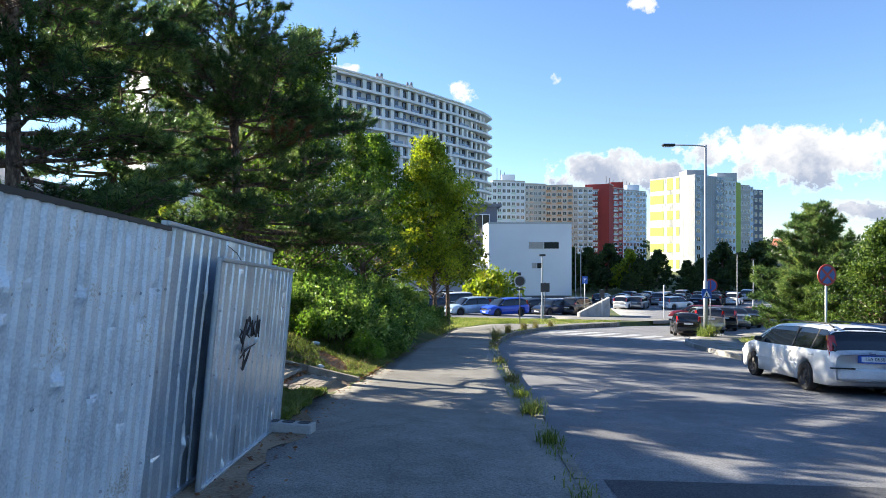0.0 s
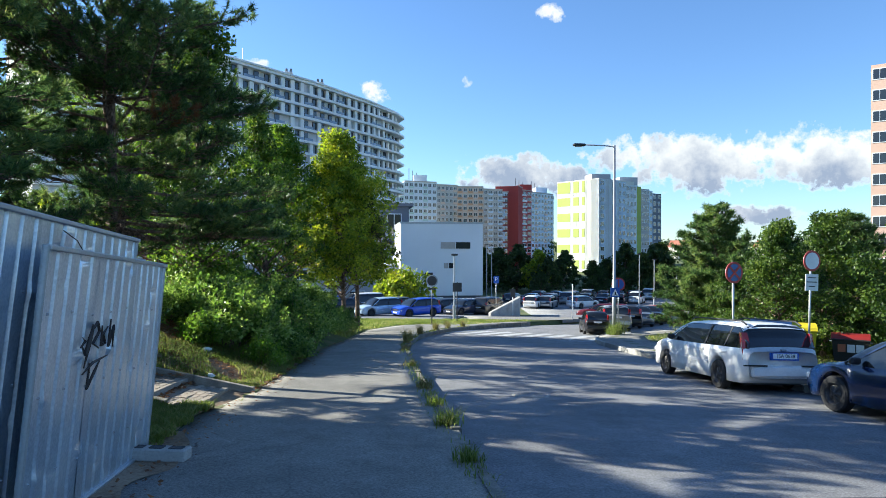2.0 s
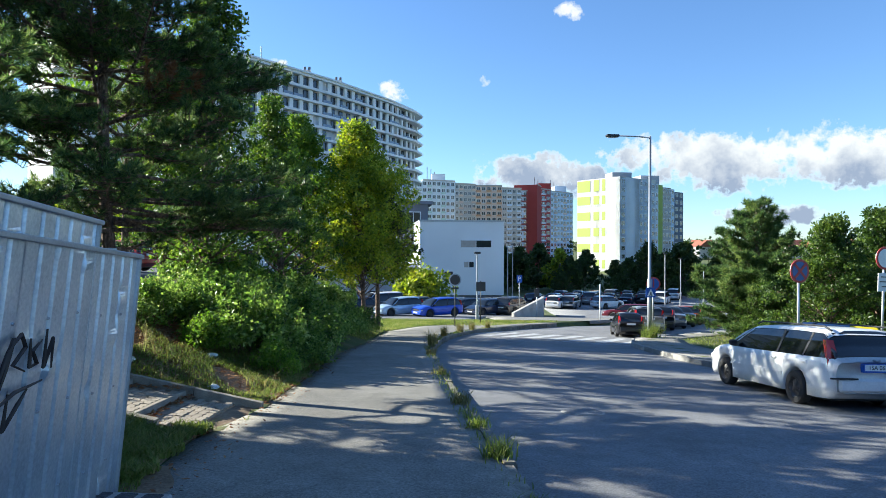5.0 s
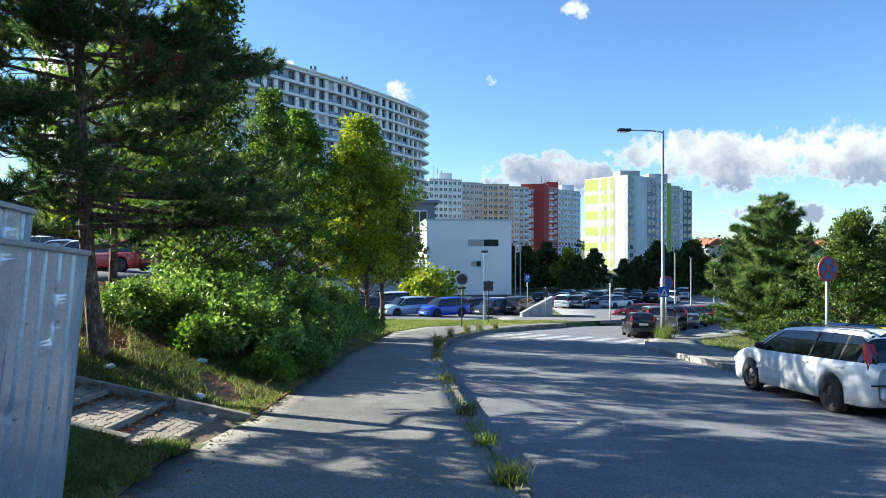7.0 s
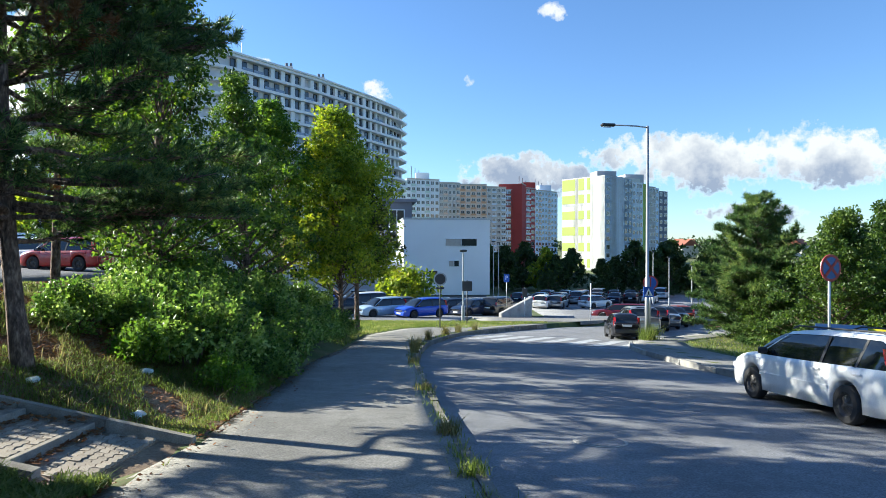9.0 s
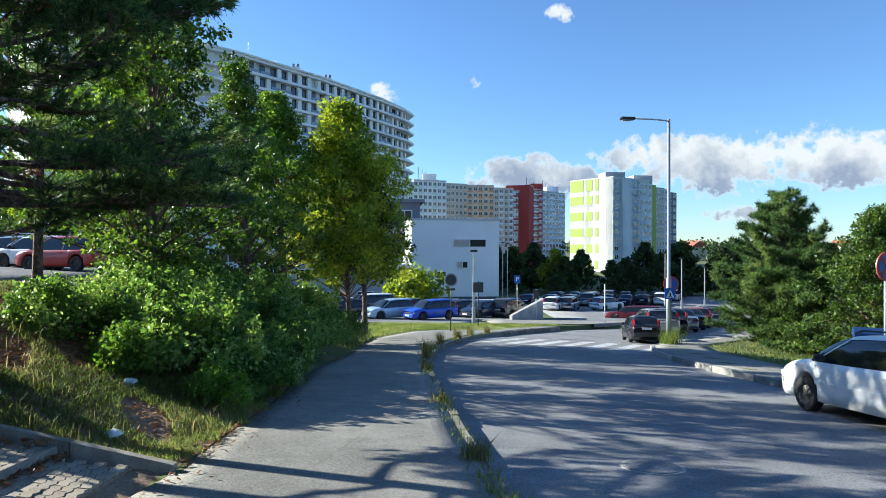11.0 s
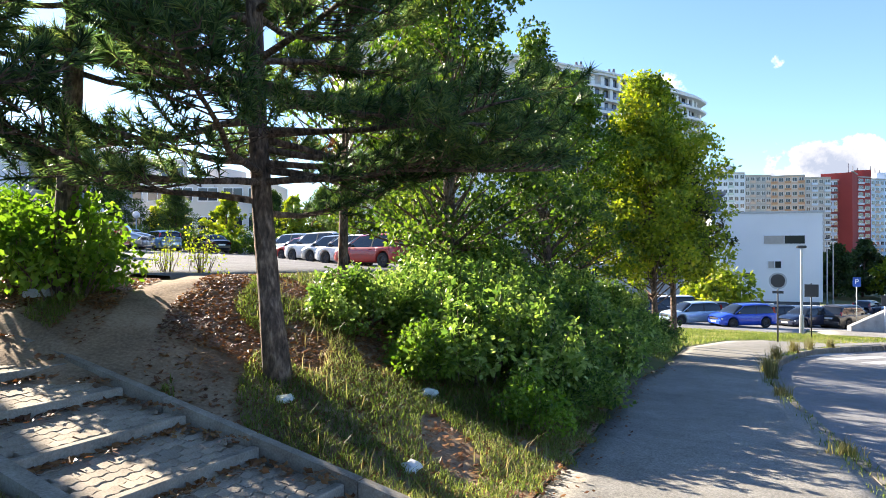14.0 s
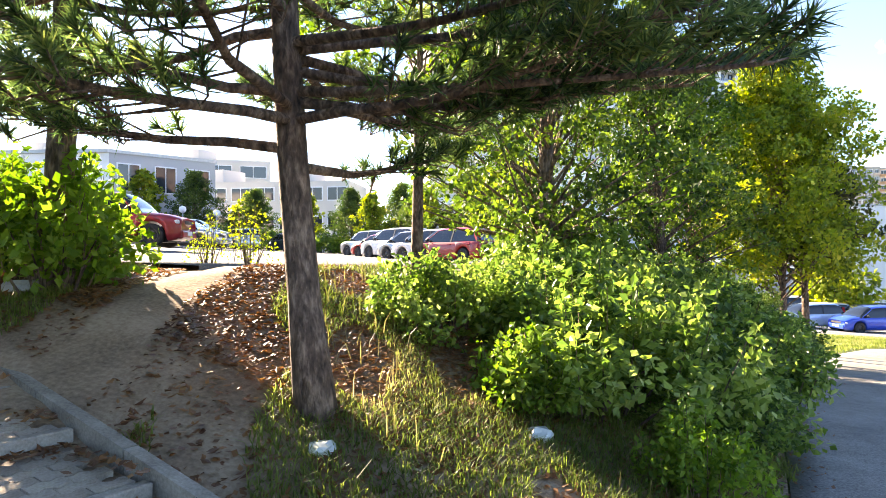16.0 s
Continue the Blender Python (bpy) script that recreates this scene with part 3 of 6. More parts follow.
def shrub(seed, r, height, leaves, size, mat, label, clumps=40, category="shrub"):
    rng = np.random.default_rng(seed)
    root = thing("shrub", Matrix(), label, category)
    bm, centres, radii = bmesh.new(), [], []
    for k in range(clumps):
        ang, o = rng.random() * math.tau, r * math.sqrt(rng.random())
        top = height * (1 - 0.55 * (o / r) ** 2) * (0.45 + 0.55 * rng.random())
        end = Vector((o * math.cos(ang), o * math.sin(ang), top))
        if k % 2 == 0:
            tube(bm, [(end.x * 0.3, end.y * 0.3, -0.1), (end.x * 0.6, end.y * 0.6, top * 0.6), end + Vector((0, 0, 0.12))], [0.014, 0.010, 0.004], 5, cap=False)
        centres.append(tuple(end))
        radii.append(0.13 + 0.20 * rng.random())
        if top > 0.6:
            centres.append((end.x * 1.05, end.y * 1.05, top * 0.5))
            radii.append(0.20)
    for k in range(int(clumps * 0.8)):
        ang, o = rng.random() * math.tau, r * (0.3 + 0.8 * rng.random())
        z = height * (0.55 + 0.45 * rng.random()) * (1 - 0.4 * (o / r) ** 2)
        tube(bm, [(o * 0.8 * math.cos(ang), o * 0.8 * math.sin(ang), z * 0.5), (o * math.cos(ang), o * math.sin(ang), z + 0.4)], [0.006, 0.003], 4, cap=False)
        for j in range(4):
            centres.append((o * math.cos(ang), o * math.sin(ang), z + 0.06 + 0.11 * j))
            radii.append(0.13 - 0.012 * j)
    part("stem", bm, BARK, root)
    q, t = leaf_cloud(rng, centres, radii, leaves, size, flat=0.9)
    q[:, 2] = np.maximum(q[:, 2], 0.02)
    link("foliage", mesh(q.tolist(), t.tolist()), mat, root)
    return root


def put(ob, x, y, turn=0.0, scale=1.0, dz=0.0):
    ob.matrix_basis = pose(x, y, hz(x, y) + dz, 0, 0, turn) @ Matrix.Diagonal((scale, scale, scale, 1))
    return ob


def again(ob, x, y, turn, scale=1.0, label="", dz=0.0):
    c = copy_thing(ob, Matrix())
    put(c, x, y, turn, scale, dz)
    if label:
        tagged(c, label)
    return c


pine_a = put(pine(3, 9.5, 3.1, 0.21, "dark green black pine with a furrowed trunk on the bank", whorls=19, boughs=5, trunk=0.104, lean=(-0.038, 0.01), count=62, low=((0.235, 8, 2.9, -0.20), (0.25, 24, 2.7, -0.12), (0.27, -14, 2.6, -0.18), (0.26, 50, 2.4, -0.10))) , -4.08, 13.75, 0)
pine_b = put(pine(8, 9.5, 2.5, 0.30, "tall black pine behind leafy bushes", whorls=13, boughs=6, trunk=0.13, lean=(0.03, 0.0), old=0, per=7.0, count=70, bare=0.42), -7.35, 14.2, 40)
pine_c = again(pine_a, -5.9, 8.9, 140, 1.0, "large black pine standing behind the metal fence")

linden = put(broadleaf("linden_tree", 11, 8.6, 2.35, 0.12, 24000, 0.105, LEAF_DARK, "dense dark green broadleaf tree above the shrubs", trunk=0.14, clumps=230, lump=0.13, flat=0.55), -4.4, 20.5)
again(linden, -2.9, 24.5, 100, 0.80)
put(broadleaf("linden_tree", 12, 6.5, 1.9, 0.44, 7000, 0.10, LEAF_MID, "broadleaf tree with a slim bare trunk on the bank", trunk=0.09, clumps=90), -5.8, 18.7)
again(linden, -7.5, 27.0, 300, 1.0)
maple = put(broadleaf("maple_tree", 5, 8.3, 2.9, 0.24, 40000, 0.125, LEAF_YELLOW, "maple tree with leaves turning from green to yellow", trunk=0.10, clumps=240, lump=0.16, flat=0.65), -0.35, 30.8)
maple_green = put(broadleaf("maple_tree", 15, 7.4, 2.1, 0.25, 22000, 0.12, LEAF_MID, "fresh green maple tree at the edge of the bank", trunk=0.12, clumps=180, lump=0.15, flat=0.6), -2.6, 30.0)
maple_dark = put(broadleaf("maple_tree", 19, 6.4, 1.7, 0.42, 16000, 0.12, LEAF_COPPER, "maple tree with dark leaves browning at the tips", trunk=0.11, clumps=150, lump=0.16, flat=0.65), 0.25, 31.6)

sh_a = put(shrub(21, 1.3, 0.9, 8600, 0.085, LEAF_SHRUB, "leafy green shrub spreading over the bank", 55), -2.7, 16.3)
sh_b = put(shrub(22, 1.15, 0.82, 7200, 0.08, LEAF_SHRUB, "leafy green shrub overhanging the footway", 46), -1.75, 18.0)
for i, (x, y, s, src) in enumerate([(-3.3, 17.6, 1.1, 0), (-2.2, 20.2, 1.05, 0), (-3.9, 20.2, 1.15, 0), (-1.5, 22.4, 0.95, 1), (-2.9, 22.6, 1.1, 0), (-1.2, 24.8, 0.9, 1), (-2.6, 25.2, 1.0, 0), (-0.7, 27.2, 0.8, 1), (-2.0, 28.0, 0.95, 0), (-4.3, 16.6, 0.8, 1), (-5.0, 23.4, 1.1, 0), (-1.75, 16.6, 0.62, 1)]):
    again((sh_a, sh_b)[src], x, y, i * 77.0, s)
sh_c = put(shrub(29, 0.72, 1.0, 2400, 0.095, LEAF_LIME, "bright green bush with large leaves beside the pine", 26), -7.0, 14.0)
again(sh_c, -7.9, 14.4, 80, 1.05)
again(sh_c, -8.6, 14.9, 160, 1.0)
again(sh_c, -1.78, 15.0, 60, 0.55, "pale green saplings at the foot of the shrubs")
again(sh_c, -3.1, 15.4, 200, 0.6, "pale green saplings at the foot of the shrubs")
again(sh_c, -4.6, 16.4, 260, 0.5, "bright green bush beside the leaf-covered mound")

# trees east of the road
pine_e = put(pine(41, 6.7, 3.3, 0.05, "broad dark green conifer behind the lawn", whorls=17, boughs=8, trunk=0.15, count=34, per=11.0, wide=2.0, old=0, bare=0.12), 18.8, 33.0)
tree_e = put(broadleaf("broadleaf_tree", 42, 5.6, 2.7, 0.04, 26000, 0.11, LEAF_EAST, "bushy green tree with branches down to the lawn", trunk=0.13, clumps=220), 17.9, 26.8)
again(tree_e, 21.0, 28.0, 70, 1.15)
again(tree_e, 18.6, 31.2, 120, 0.72)
again(tree_e, 21.5, 22.5, 140, 1.2)
again(tree_e, 25.5, 22.0, 200, 1.3)
again(pine_e, 24.5, 30.5, 100, 1.0)
again(tree_e, 22.0, 17.5, 250, 1.45)
again(tree_e, 27.0, 14.5, 20, 1.5)


# ---- metal fence ----
def sheet(length, height, pitch=0.13, depth=0.022, seed=0, wide=False):
    """A trapezoidal sheet along +y, ribs upright, dented here and there."""
    rng = np.random.default_rng(seed)
    prof, y = [], 0.0
    pitch = 0.19 if wide else pitch
    while y < length:
        for dy2, dx2 in (((0, 0), (0.135, 0), (0.15, -depth * 1.4), (0.178, -depth * 1.4)) if wide else ((0, 0), (0.045, 0), (0.06, depth), (0.115, depth))):
            if y + dy2 <= length:
                prof.append((y + dy2, dx2))
        y += pitch
    prof.append((length, 0))
    nz = 84
    dents = [(rng.random() * length, rng.random() * height, 0.012 + 0.03 * rng.random(), rng.normal() * 0.016) for _ in range(int(length * 22))]
    verts = []
    for j in range(nz + 1):
        z = height * j / nz
        for py, px in prof:
            dx3 = 0.006 * math.sin(2.3 * z + 1.7 * py + seed) + sum(a * math.exp(-((py - cy) ** 2 + (z - cz) ** 2) / (2 * r * r)) for cy, cz, r, a in dents)
            verts.append((px + dx3, py, z))
    m = len(prof)
    faces = [(j * m + i, j * m + i + 1, (j + 1) * m + i + 1, (j + 1) * m + i) for j in range(nz) for i in range(m - 1)]
    return mesh(verts, faces)


def fence_panel(x, y, length, height, turn, label, seed, rail=True, gap=0.06, lean=4.2, mat=None):
    root = thing("fence_panel", pose(x, y, float(walk_z(x, y)) - 0.02, -3.9, lean, turn), label, "fence panel", "metal fence panels")
    width = 1.04
    count = max(1, round(length / width))
    for k in range(count):
        o = link("sheet", sheet(length / count + (0.03 if k < count - 1 else 0), height - gap - (0.02 * (k % 2) if not rail else 0), seed=seed * 7 + k, wide=rail), mat or GALVANISED, root)
        o.location = (0.004 * (k % 2), k * length / count, gap)
    screw = None
    for zz in (0.22, 0.5, 0.78):
        for py in np.arange(0.09, length, 0.38 if rail else 0.26):
            if screw is None:
                bm = bmesh.new()
                bmesh.ops.create_cone(bm, cap_ends=True, segments=8, radius1=0.011, radius2=0.007, depth=0.012, matrix=Matrix.Rotation(radians(90), 4, "Y"))
                o = part("screw", bm, STEEL, root)
                screw = o.data
            else:
                o = link("screw", screw, None, root)
            o.location = (0.008 if rail else 0.026, float(py), height * zz + 0.02 * math.sin(5 * py))
    if not rail:
        part("top_cap", boxes((-0.012, 0.034, 0, length, height - 0.02, height + 0.012)), BLACK, root)
        for py in (0.05, length / 2, length - 0.05):
            part("post", tube(bmesh.new(), [(-0.05, py, -0.1), (-0.05, py, height - 0.05)], 0.025, 8), STEEL, root)
    if rail:
        part("top_rail", boxes((-0.025, 0.035, -0.02, length + 0.02, height, height + 0.035), bevel=0.006), STEEL, root)
        part("bottom_rail", boxes((-0.02, 0.03, 0, length, gap - 0.03, gap), bevel=0.005), STEEL, root)
        for py in (-0.02, length):
            part("post", tube(bmesh.new(), [(0.0, py, -0.06), (0.0, py, height + 0.03)], 0.024, 8), STEEL, root)
    return root


OLD_SHEET = material("weathered_sheet", [(0.44, 0.48, 0.53), (0.60, 0.64, 0.69), (0.74, 0.77, 0.81), (0.46, 0.40, 0.34)], scale=2.2, fine=60, rough=0.45, metal=0.35, bump=0.2)
fence_panel(-2.12, -3.5, 4.0, 2.08, 0, "weathered corrugated galvanised fence panel", 4, rail=False, mat=OLD_SHEET)
fence_panel(-2.10, 0.45, 4.1, 2.10, 0, "dented corrugated galvanised fence panel with rust spots", 1, rail=False, mat=OLD_SHEET)
fence_panel(-2.14, 4.55, 2.95, 2.12, 0, "bent galvanised fence panel with a flat top rail", 2)
gate = fence_panel(-1.98, 5.30, 2.66, 1.90, 0.3, "galvanised gate panel with black graffiti, leaning outwards", 3)
fence_panel(-2.15, 8.0, 2.8, 1.95, 37, "galvanised fence panel turning away from the footway", 5)


# ---- buildings ----
def concrete_wall(name, c):
    return paint(name, c, 0.85, bump=0.15, scale=0.15)


BLD_WHITE = concrete_wall("render_white", (0.80, 0.80, 0.80))
BLD_GABLE = concrete_wall("render_gable", (0.60, 0.61, 0.58))
BLD_PALE = concrete_wall("render_pale_blue", (0.60, 0.69, 0.80))
BLD_ICE = concrete_wall("render_ice", (0.70, 0.75, 0.80))
BLD_TAUPE = concrete_wall("render_taupe", (0.46, 0.43, 0.40))
BLD_PEACH = concrete_wall("render_peach", (0.66, 0.50, 0.40))
BLD_WINE = concrete_wall("render_wine", (0.24, 0.05, 0.05))
BLD_GREY = concrete_wall("render_grey", (0.42, 0.43, 0.46))
BLD_DARK = concrete_wall("render_dark", (0.16, 0.17, 0.20))
BLD_RED = concrete_wall("render_red", (0.33, 0.045, 0.04))
BLD_TEAL = concrete_wall("render_teal", (0.14, 0.32, 0.42))
BLD_LIME = concrete_wall("render_lime", (0.34, 0.42, 0.10))
BLD_PINK = concrete_wall("render_pink", (0.62, 0.42, 0.33))
BLD_ORANGE = concrete_wall("render_orange", (0.55, 0.30, 0.17))
BLD_MINT = concrete_wall("render_mint", (0.50, 0.62, 0.58))
BLD_CREAM = concrete_wall("render_cream", (0.62, 0.58, 0.54))
FRAME_W = paint("window_frame_white", (0.75, 0.76, 0.78), 0.5)


def facade(a, b, z0, z1, mat, parent, floors, bays, win=(0.45, 0.5), name="wall", depth=12.0, skip=None, frames=True):
    """One wall block from a to b in plan (its front faces to the right of a->b), with windows set in it."""
    a, b = Vector((a[0], a[1], 0)), Vector((b[0], b[1], 0))
    along = (b - a).normalized()
    outn = along.cross(Vector((0, 0, 1)))
    ln = (b - a).length
    M = Matrix(((along.x, -outn.x, 0, a.x), (along.y, -outn.y, 0, a.y), (0, 0, 1, 0), (0, 0, 0, 1)))
    w = part(name, boxes((0, ln, 0, depth, z0, z1)), mat, parent)
    w.matrix_local = M
    fh, bw = (z1 - z0) / floors, ln / bays if bays else 0
    pane = None
    for f in range(floors):
        for k in range(bays):
            if skip and skip(f, k):
                continue
            cx, cz, hw, hh = (k + 0.5) * bw, z0 + (f + 0.55) * fh, win[0] * bw / 2, win[1] * fh / 2
            if pane is None:
                fr = boxes((-hw - 0.12, hw + 0.12, -0.06, 0.1, -hh - 0.12, hh + 0.12)) if frames else None
                gl = boxes((-hw, -0.05, -0.08, 0.06, -hh, hh), (0.05, hw, -0.08, 0.06, -hh, hh))
                ob = part("window", fr if frames else gl, FRAME_W if frames else GLASS, w)
                if frames:
                    part("pane", gl, GLASS, ob)
                pane = ob
            else:
                ob = pane.copy()
                scene.collection.objects.link(ob)
                for c in pane.children:
                    cc = c.copy()
                    scene.collection.objects.link(cc)
                    cc.parent = ob
            ob.location = (cx, 0, cz)
    return w


# curved apartment tower with white balcony bands
BLD_STONE = concrete_wall("render_stone", (0.56, 0.57, 0.59))
tower = thing("apartment_tower", Matrix(), "tall white and grey apartment building with wraparound balconies", "building")
TP = [Vector((-62, 138, 0)), Vector((-30, 163, 0)), Vector((-12, 183, 0)), Vector((4, 205, 0)), Vector((12, 219, 0)), Vector((14.5, 226, 0)), Vector((13, 232, 0))]
TZ0, TZ1, TF = -8.0, 46.5, 17


def offset_path(pts, d):
    out = []
    for i, p in enumerate(pts):
        t = (pts[min(i + 1, len(pts) - 1)] - pts[max(i - 1, 0)]).normalized()
        out.append(p + t.cross(Vector((0, 0, 1))) * d)
    return out


def prism(bm, loop, z0, z1):
    lo = [bm.verts.new((p.x, p.y, z0)) for p in loop]
    hi = [bm.verts.new((p.x, p.y, z1)) for p in loop]
    n = len(loop)
    for i in range(n):
        bm.faces.new((lo[i], lo[(i + 1) % n], hi[(i + 1) % n], hi[i]))
    bm.faces.new(hi)
    bm.faces.new(lo[::-1])
    return bm


back_edge = [Vector((0, 236, 0)), Vector((-75, 155, 0))]
part("wall", prism(bmesh.new(), TP + back_edge, TZ0, TZ1), BLD_STONE, tower)
part("roof", prism(bmesh.new(), offset_path(TP, -2) + back_edge, TZ1, TZ1 + 1.2), BLD_DARK, tower)
fh = (TZ1 - TZ0) / TF
band_out, band_in = offset_path(TP, 1.5), offset_path(TP, -0.5)
band_out[4:] = offset_path(TP, 2.5)[4:]
for f in range(TF + 1):
    part("balcony_band", prism(bmesh.new(), band_out + band_in[::-1], TZ0 + f * fh - 0.25, TZ0 + f * fh + 0.42), BLD_WHITE, tower)
rng = np.random.default_rng(77)
BALC_GLASS = paint("balcony_glass", (0.22, 0.27, 0.35), 0.12)
win_me, pier_me, rail_me, win_wide = [None] * 4
for seg in range(1, len(TP) - 1):
    a, b = TP[seg], TP[seg + 1]
    along = (b - a).normalized()
    outn = along.cross(Vector((0, 0, 1)))
    n = max(1, round((b - a).length / 3.4))
    ang = math.degrees(math.atan2(along.y, along.x))
    for k in range(n):
        p = a + (b - a) * ((k + 0.5) / n)
        for f in range(5, TF):
            z = TZ0 + f * fh
            kind = rng.random()
            m = pose(p.x, p.y, z, 0, 0, ang)
            if kind < 0.86:
                if win_me is None:
                    ob = part("window", boxes((-0.72, 0.72, -0.30, 0.2, 0.35, fh - 0.45)), GLASS, tower)
                    win_me = ob.data
                else:
                    ob = link("window", win_me, None, tower)
                ob.matrix_local = m
            if kind > 0.30:
                q = p + along * 1.42 + outn * 0.4
                if pier_me is None:
                    ob = part("pier", boxes((-0.62, 0.62, -0.5, 0.4, 0.3, fh - 0.3)), BLD_WHITE, tower)
                    pier_me = ob.data
                else:
                    ob = link("pier", pier_me, None, tower)
                ob.matrix_local = pose(q.x, q.y, z, 0, 0, ang)
            if kind < 0.35:
                q = p + outn * 1.42
                if rail_me is None:
                    ob = part("balcony_rail", boxes((-1.5, 1.5, -0.04, 0.04, 0.3, 1.1)), BALC_GLASS, tower)
                    rail_me = ob.data
                else:
                    ob = link("balcony_rail", rail_me, None, tower)
                ob.matrix_local = pose(q.x, q.y, z, 0, 0, ang)
for x, y, w, h in ((-18, 186, 2.2, 4.0), (-10, 196, 2.2, 4.0)):
    part("chimney", boxes((x - w / 2, x + w / 2, y - w / 2, y + w / 2, TZ1, TZ1 + h), bevel=0.1), BLD_CREAM, tower)
for x, y in ((-18, 186), (-10, 196)):
    for k in (-0.6, 0.6):
        part("chimney_cap", tube(bmesh.new(), [(x + k, y, TZ1 + 3.8), (x + k, y, TZ1 + 5.0)], 0.35, 8), BLD_DARK, tower)
part("roof_slab", prism(bmesh.new(), offset_path(TP, 1.9)[:5] + [Vector((15.8, 226, 0)), Vector((14.2, 233, 0))] + back_edge, TZ1 + 0.42, TZ1 + 0.85), BLD_WHITE, tower)
part("penthouse", prism(bmesh.new(), [Vector((-2, 206, 0)), Vector((8, 220, 0)), Vector((2, 228, 0)), Vector((-8, 214, 0))], TZ1, TZ1 + 3.4), BLD_WHITE, tower)
part("mast", tube(bmesh.new(), [(-28, 172, TZ1), (-28, 172, TZ1 + 6)], 0.12, 6), STEEL, tower)

# white cube with few windows
BLIND = paint("window_blind", (0.42, 0.38, 0.34), 0.3)
cube_b = thing("office_building", Matrix(), "plain white rendered building with three strip windows", "building")
facade((5.6, 80), (15.7, 80), -4.0, 4.75, BLD_WHITE, cube_b, 1, 0, depth=16)
part("plinth", boxes((5.7, 15.5, 80.3, 96, -6.5, -4.0)), BLD_DARK, cube_b)
part("parapet", boxes((5.5, 15.8, 79.9, 96, 4.75, 4.95)), STEEL, cube_b)
for x0, x1, z0, z1 in ((10.4, 14.2, 1.65, 2.6), (10.8, 12.1, -0.75, 0.05), (7.4, 9.6, -1.7, -1.1)):
    w = part("window", boxes((x0, x1, 79.93, 80.1, z0, z1)), FRAME_W, cube_b)
    mid = (x0 + x1) / 2
    part("pane", boxes((x0 + 0.08, mid - 0.04, 79.9, 80.05, z0 + 0.08, z1 - 0.08)), BLIND, w)
    part("pane", boxes((mid + 0.04, x1 - 0.08, 79.9, 80.05, z0 + 0.08, z1 - 0.08)), GLASS, w)
wing = thing("office_building", Matrix(), "low grey office wing with dark doors behind the cars", "building")
facade((-22, 82), (5.6, 82), -5.5, -0.3, BLD_GREY, wing, 2, 8, win=(0.5, 0.4), depth=10)
annex = thing("office_building", Matrix(), "dark grey stairhead above the white building", "building")
facade((3.5, 92), (7.6, 92), 2, 7.6, BLD_DARK, annex, 1, 1, depth=8)
part("roof", boxes((3.2, 8.2, 91.4, 100, 7.6, 8.0)), BLD_DARK, annex)

# panel-built blocks in the distance
def balconies(wall, ln, z0, z1, floors, bays, mat, pick):
    """Coloured parapets of loggias, one to a floor, in the bays that pick names."""
    fh, bw, me = (z1 - z0) / floors, ln / bays, None
    for f in range(floors):
        for k in range(bays):
            if pick(f, k):
                if me is None:
                    ob = part("parapet", boxes((-bw * 0.48, bw * 0.48, -0.35, 0.05, 0.06 * fh, 0.36 * fh)), mat, wall)
                    me = ob.data
                else:
                    ob = link("parapet", me, None, wall)
                ob.location = ((k + 0.5) * bw, 0, z0 + f * fh)


def panel_block(name, label, segs, floors):
    root = thing(name, Matrix(), label, "building")
    for a, b, z0, z1, mat, bays, hut, accent, pick in segs:
        w = facade(a, b, z0, z1, mat, root, floors, bays, win=(0.62, 0.5), depth=11)
        ln = (Vector(b) - Vector(a)).length
        if accent:
            balconies(w, ln, z0, z1, floors, bays, accent, pick)
        part("roof_edge", boxes((0, ln, -0.25, 0.4, z1, z1 + 0.5)), BLD_TAUPE, w)
        if hut:
            p = Vector((*a, 0)).lerp(Vector((*b, 0)), 0.5)
            part("lift_house", boxes((p.x - 3, p.x + 3, p.y + 2, p.y + 8, z1, z1 + 3.4)), mat, root)
            for k in range(3):
                part("aerial", tube(bmesh.new(), [(p.x - 5 + 1.7 * k, p.y + 3, z1 - 0.2), (p.x - 5 + 1.7 * k, p.y + 3, z1 + 6.5 - k)], 0.16, 5), BLD_DARK, root)
    return root


odd, even, third = (lambda f, k: k % 2 == 1), (lambda f, k: k % 2 == 0), (lambda f, k: k % 3 == 1)
panel_block("panel_building", "long mint, cream and orange panel-built apartment block", [
    ((2, 290), (22, 292), -6, 31, BLD_MINT, 8, False, BLD_ICE, odd), ((22, 292), (37, 296), -6, 32, BLD_ICE, 7, True, BLD_MINT, third),
    ((37, 296), (47, 299), -6, 31, BLD_TAUPE, 5, False, BLD_PEACH, third), ((47, 299), (59, 298), -6, 30.5, BLD_PEACH, 5, False, BLD_ORANGE, even), ((59, 298), (68.5, 300), -6, 29.5, BLD_TAUPE, 4, False, BLD_PALE, odd)], 13)
panel_block("panel_building", "red and blue panel-built apartment block", [
    ((68.5, 306), (77, 306), -6, 29, BLD_PALE, 4, False, BLD_WINE, lambda f, k: f % 4 != 1), ((77, 304), (82, 316), -6, 32, BLD_RED, 0, False, None, None), ((82, 316), (88, 320.5), -6, 31, BLD_RED, 2, True, BLD_ICE, even),
    ((88, 320.5), (103, 333), -6, 30.5, BLD_PALE, 7, True, BLD_PEACH, third), ((103, 333), (109, 351), -6, 29.5, BLD_TEAL, 5, False, None, None)], 13)

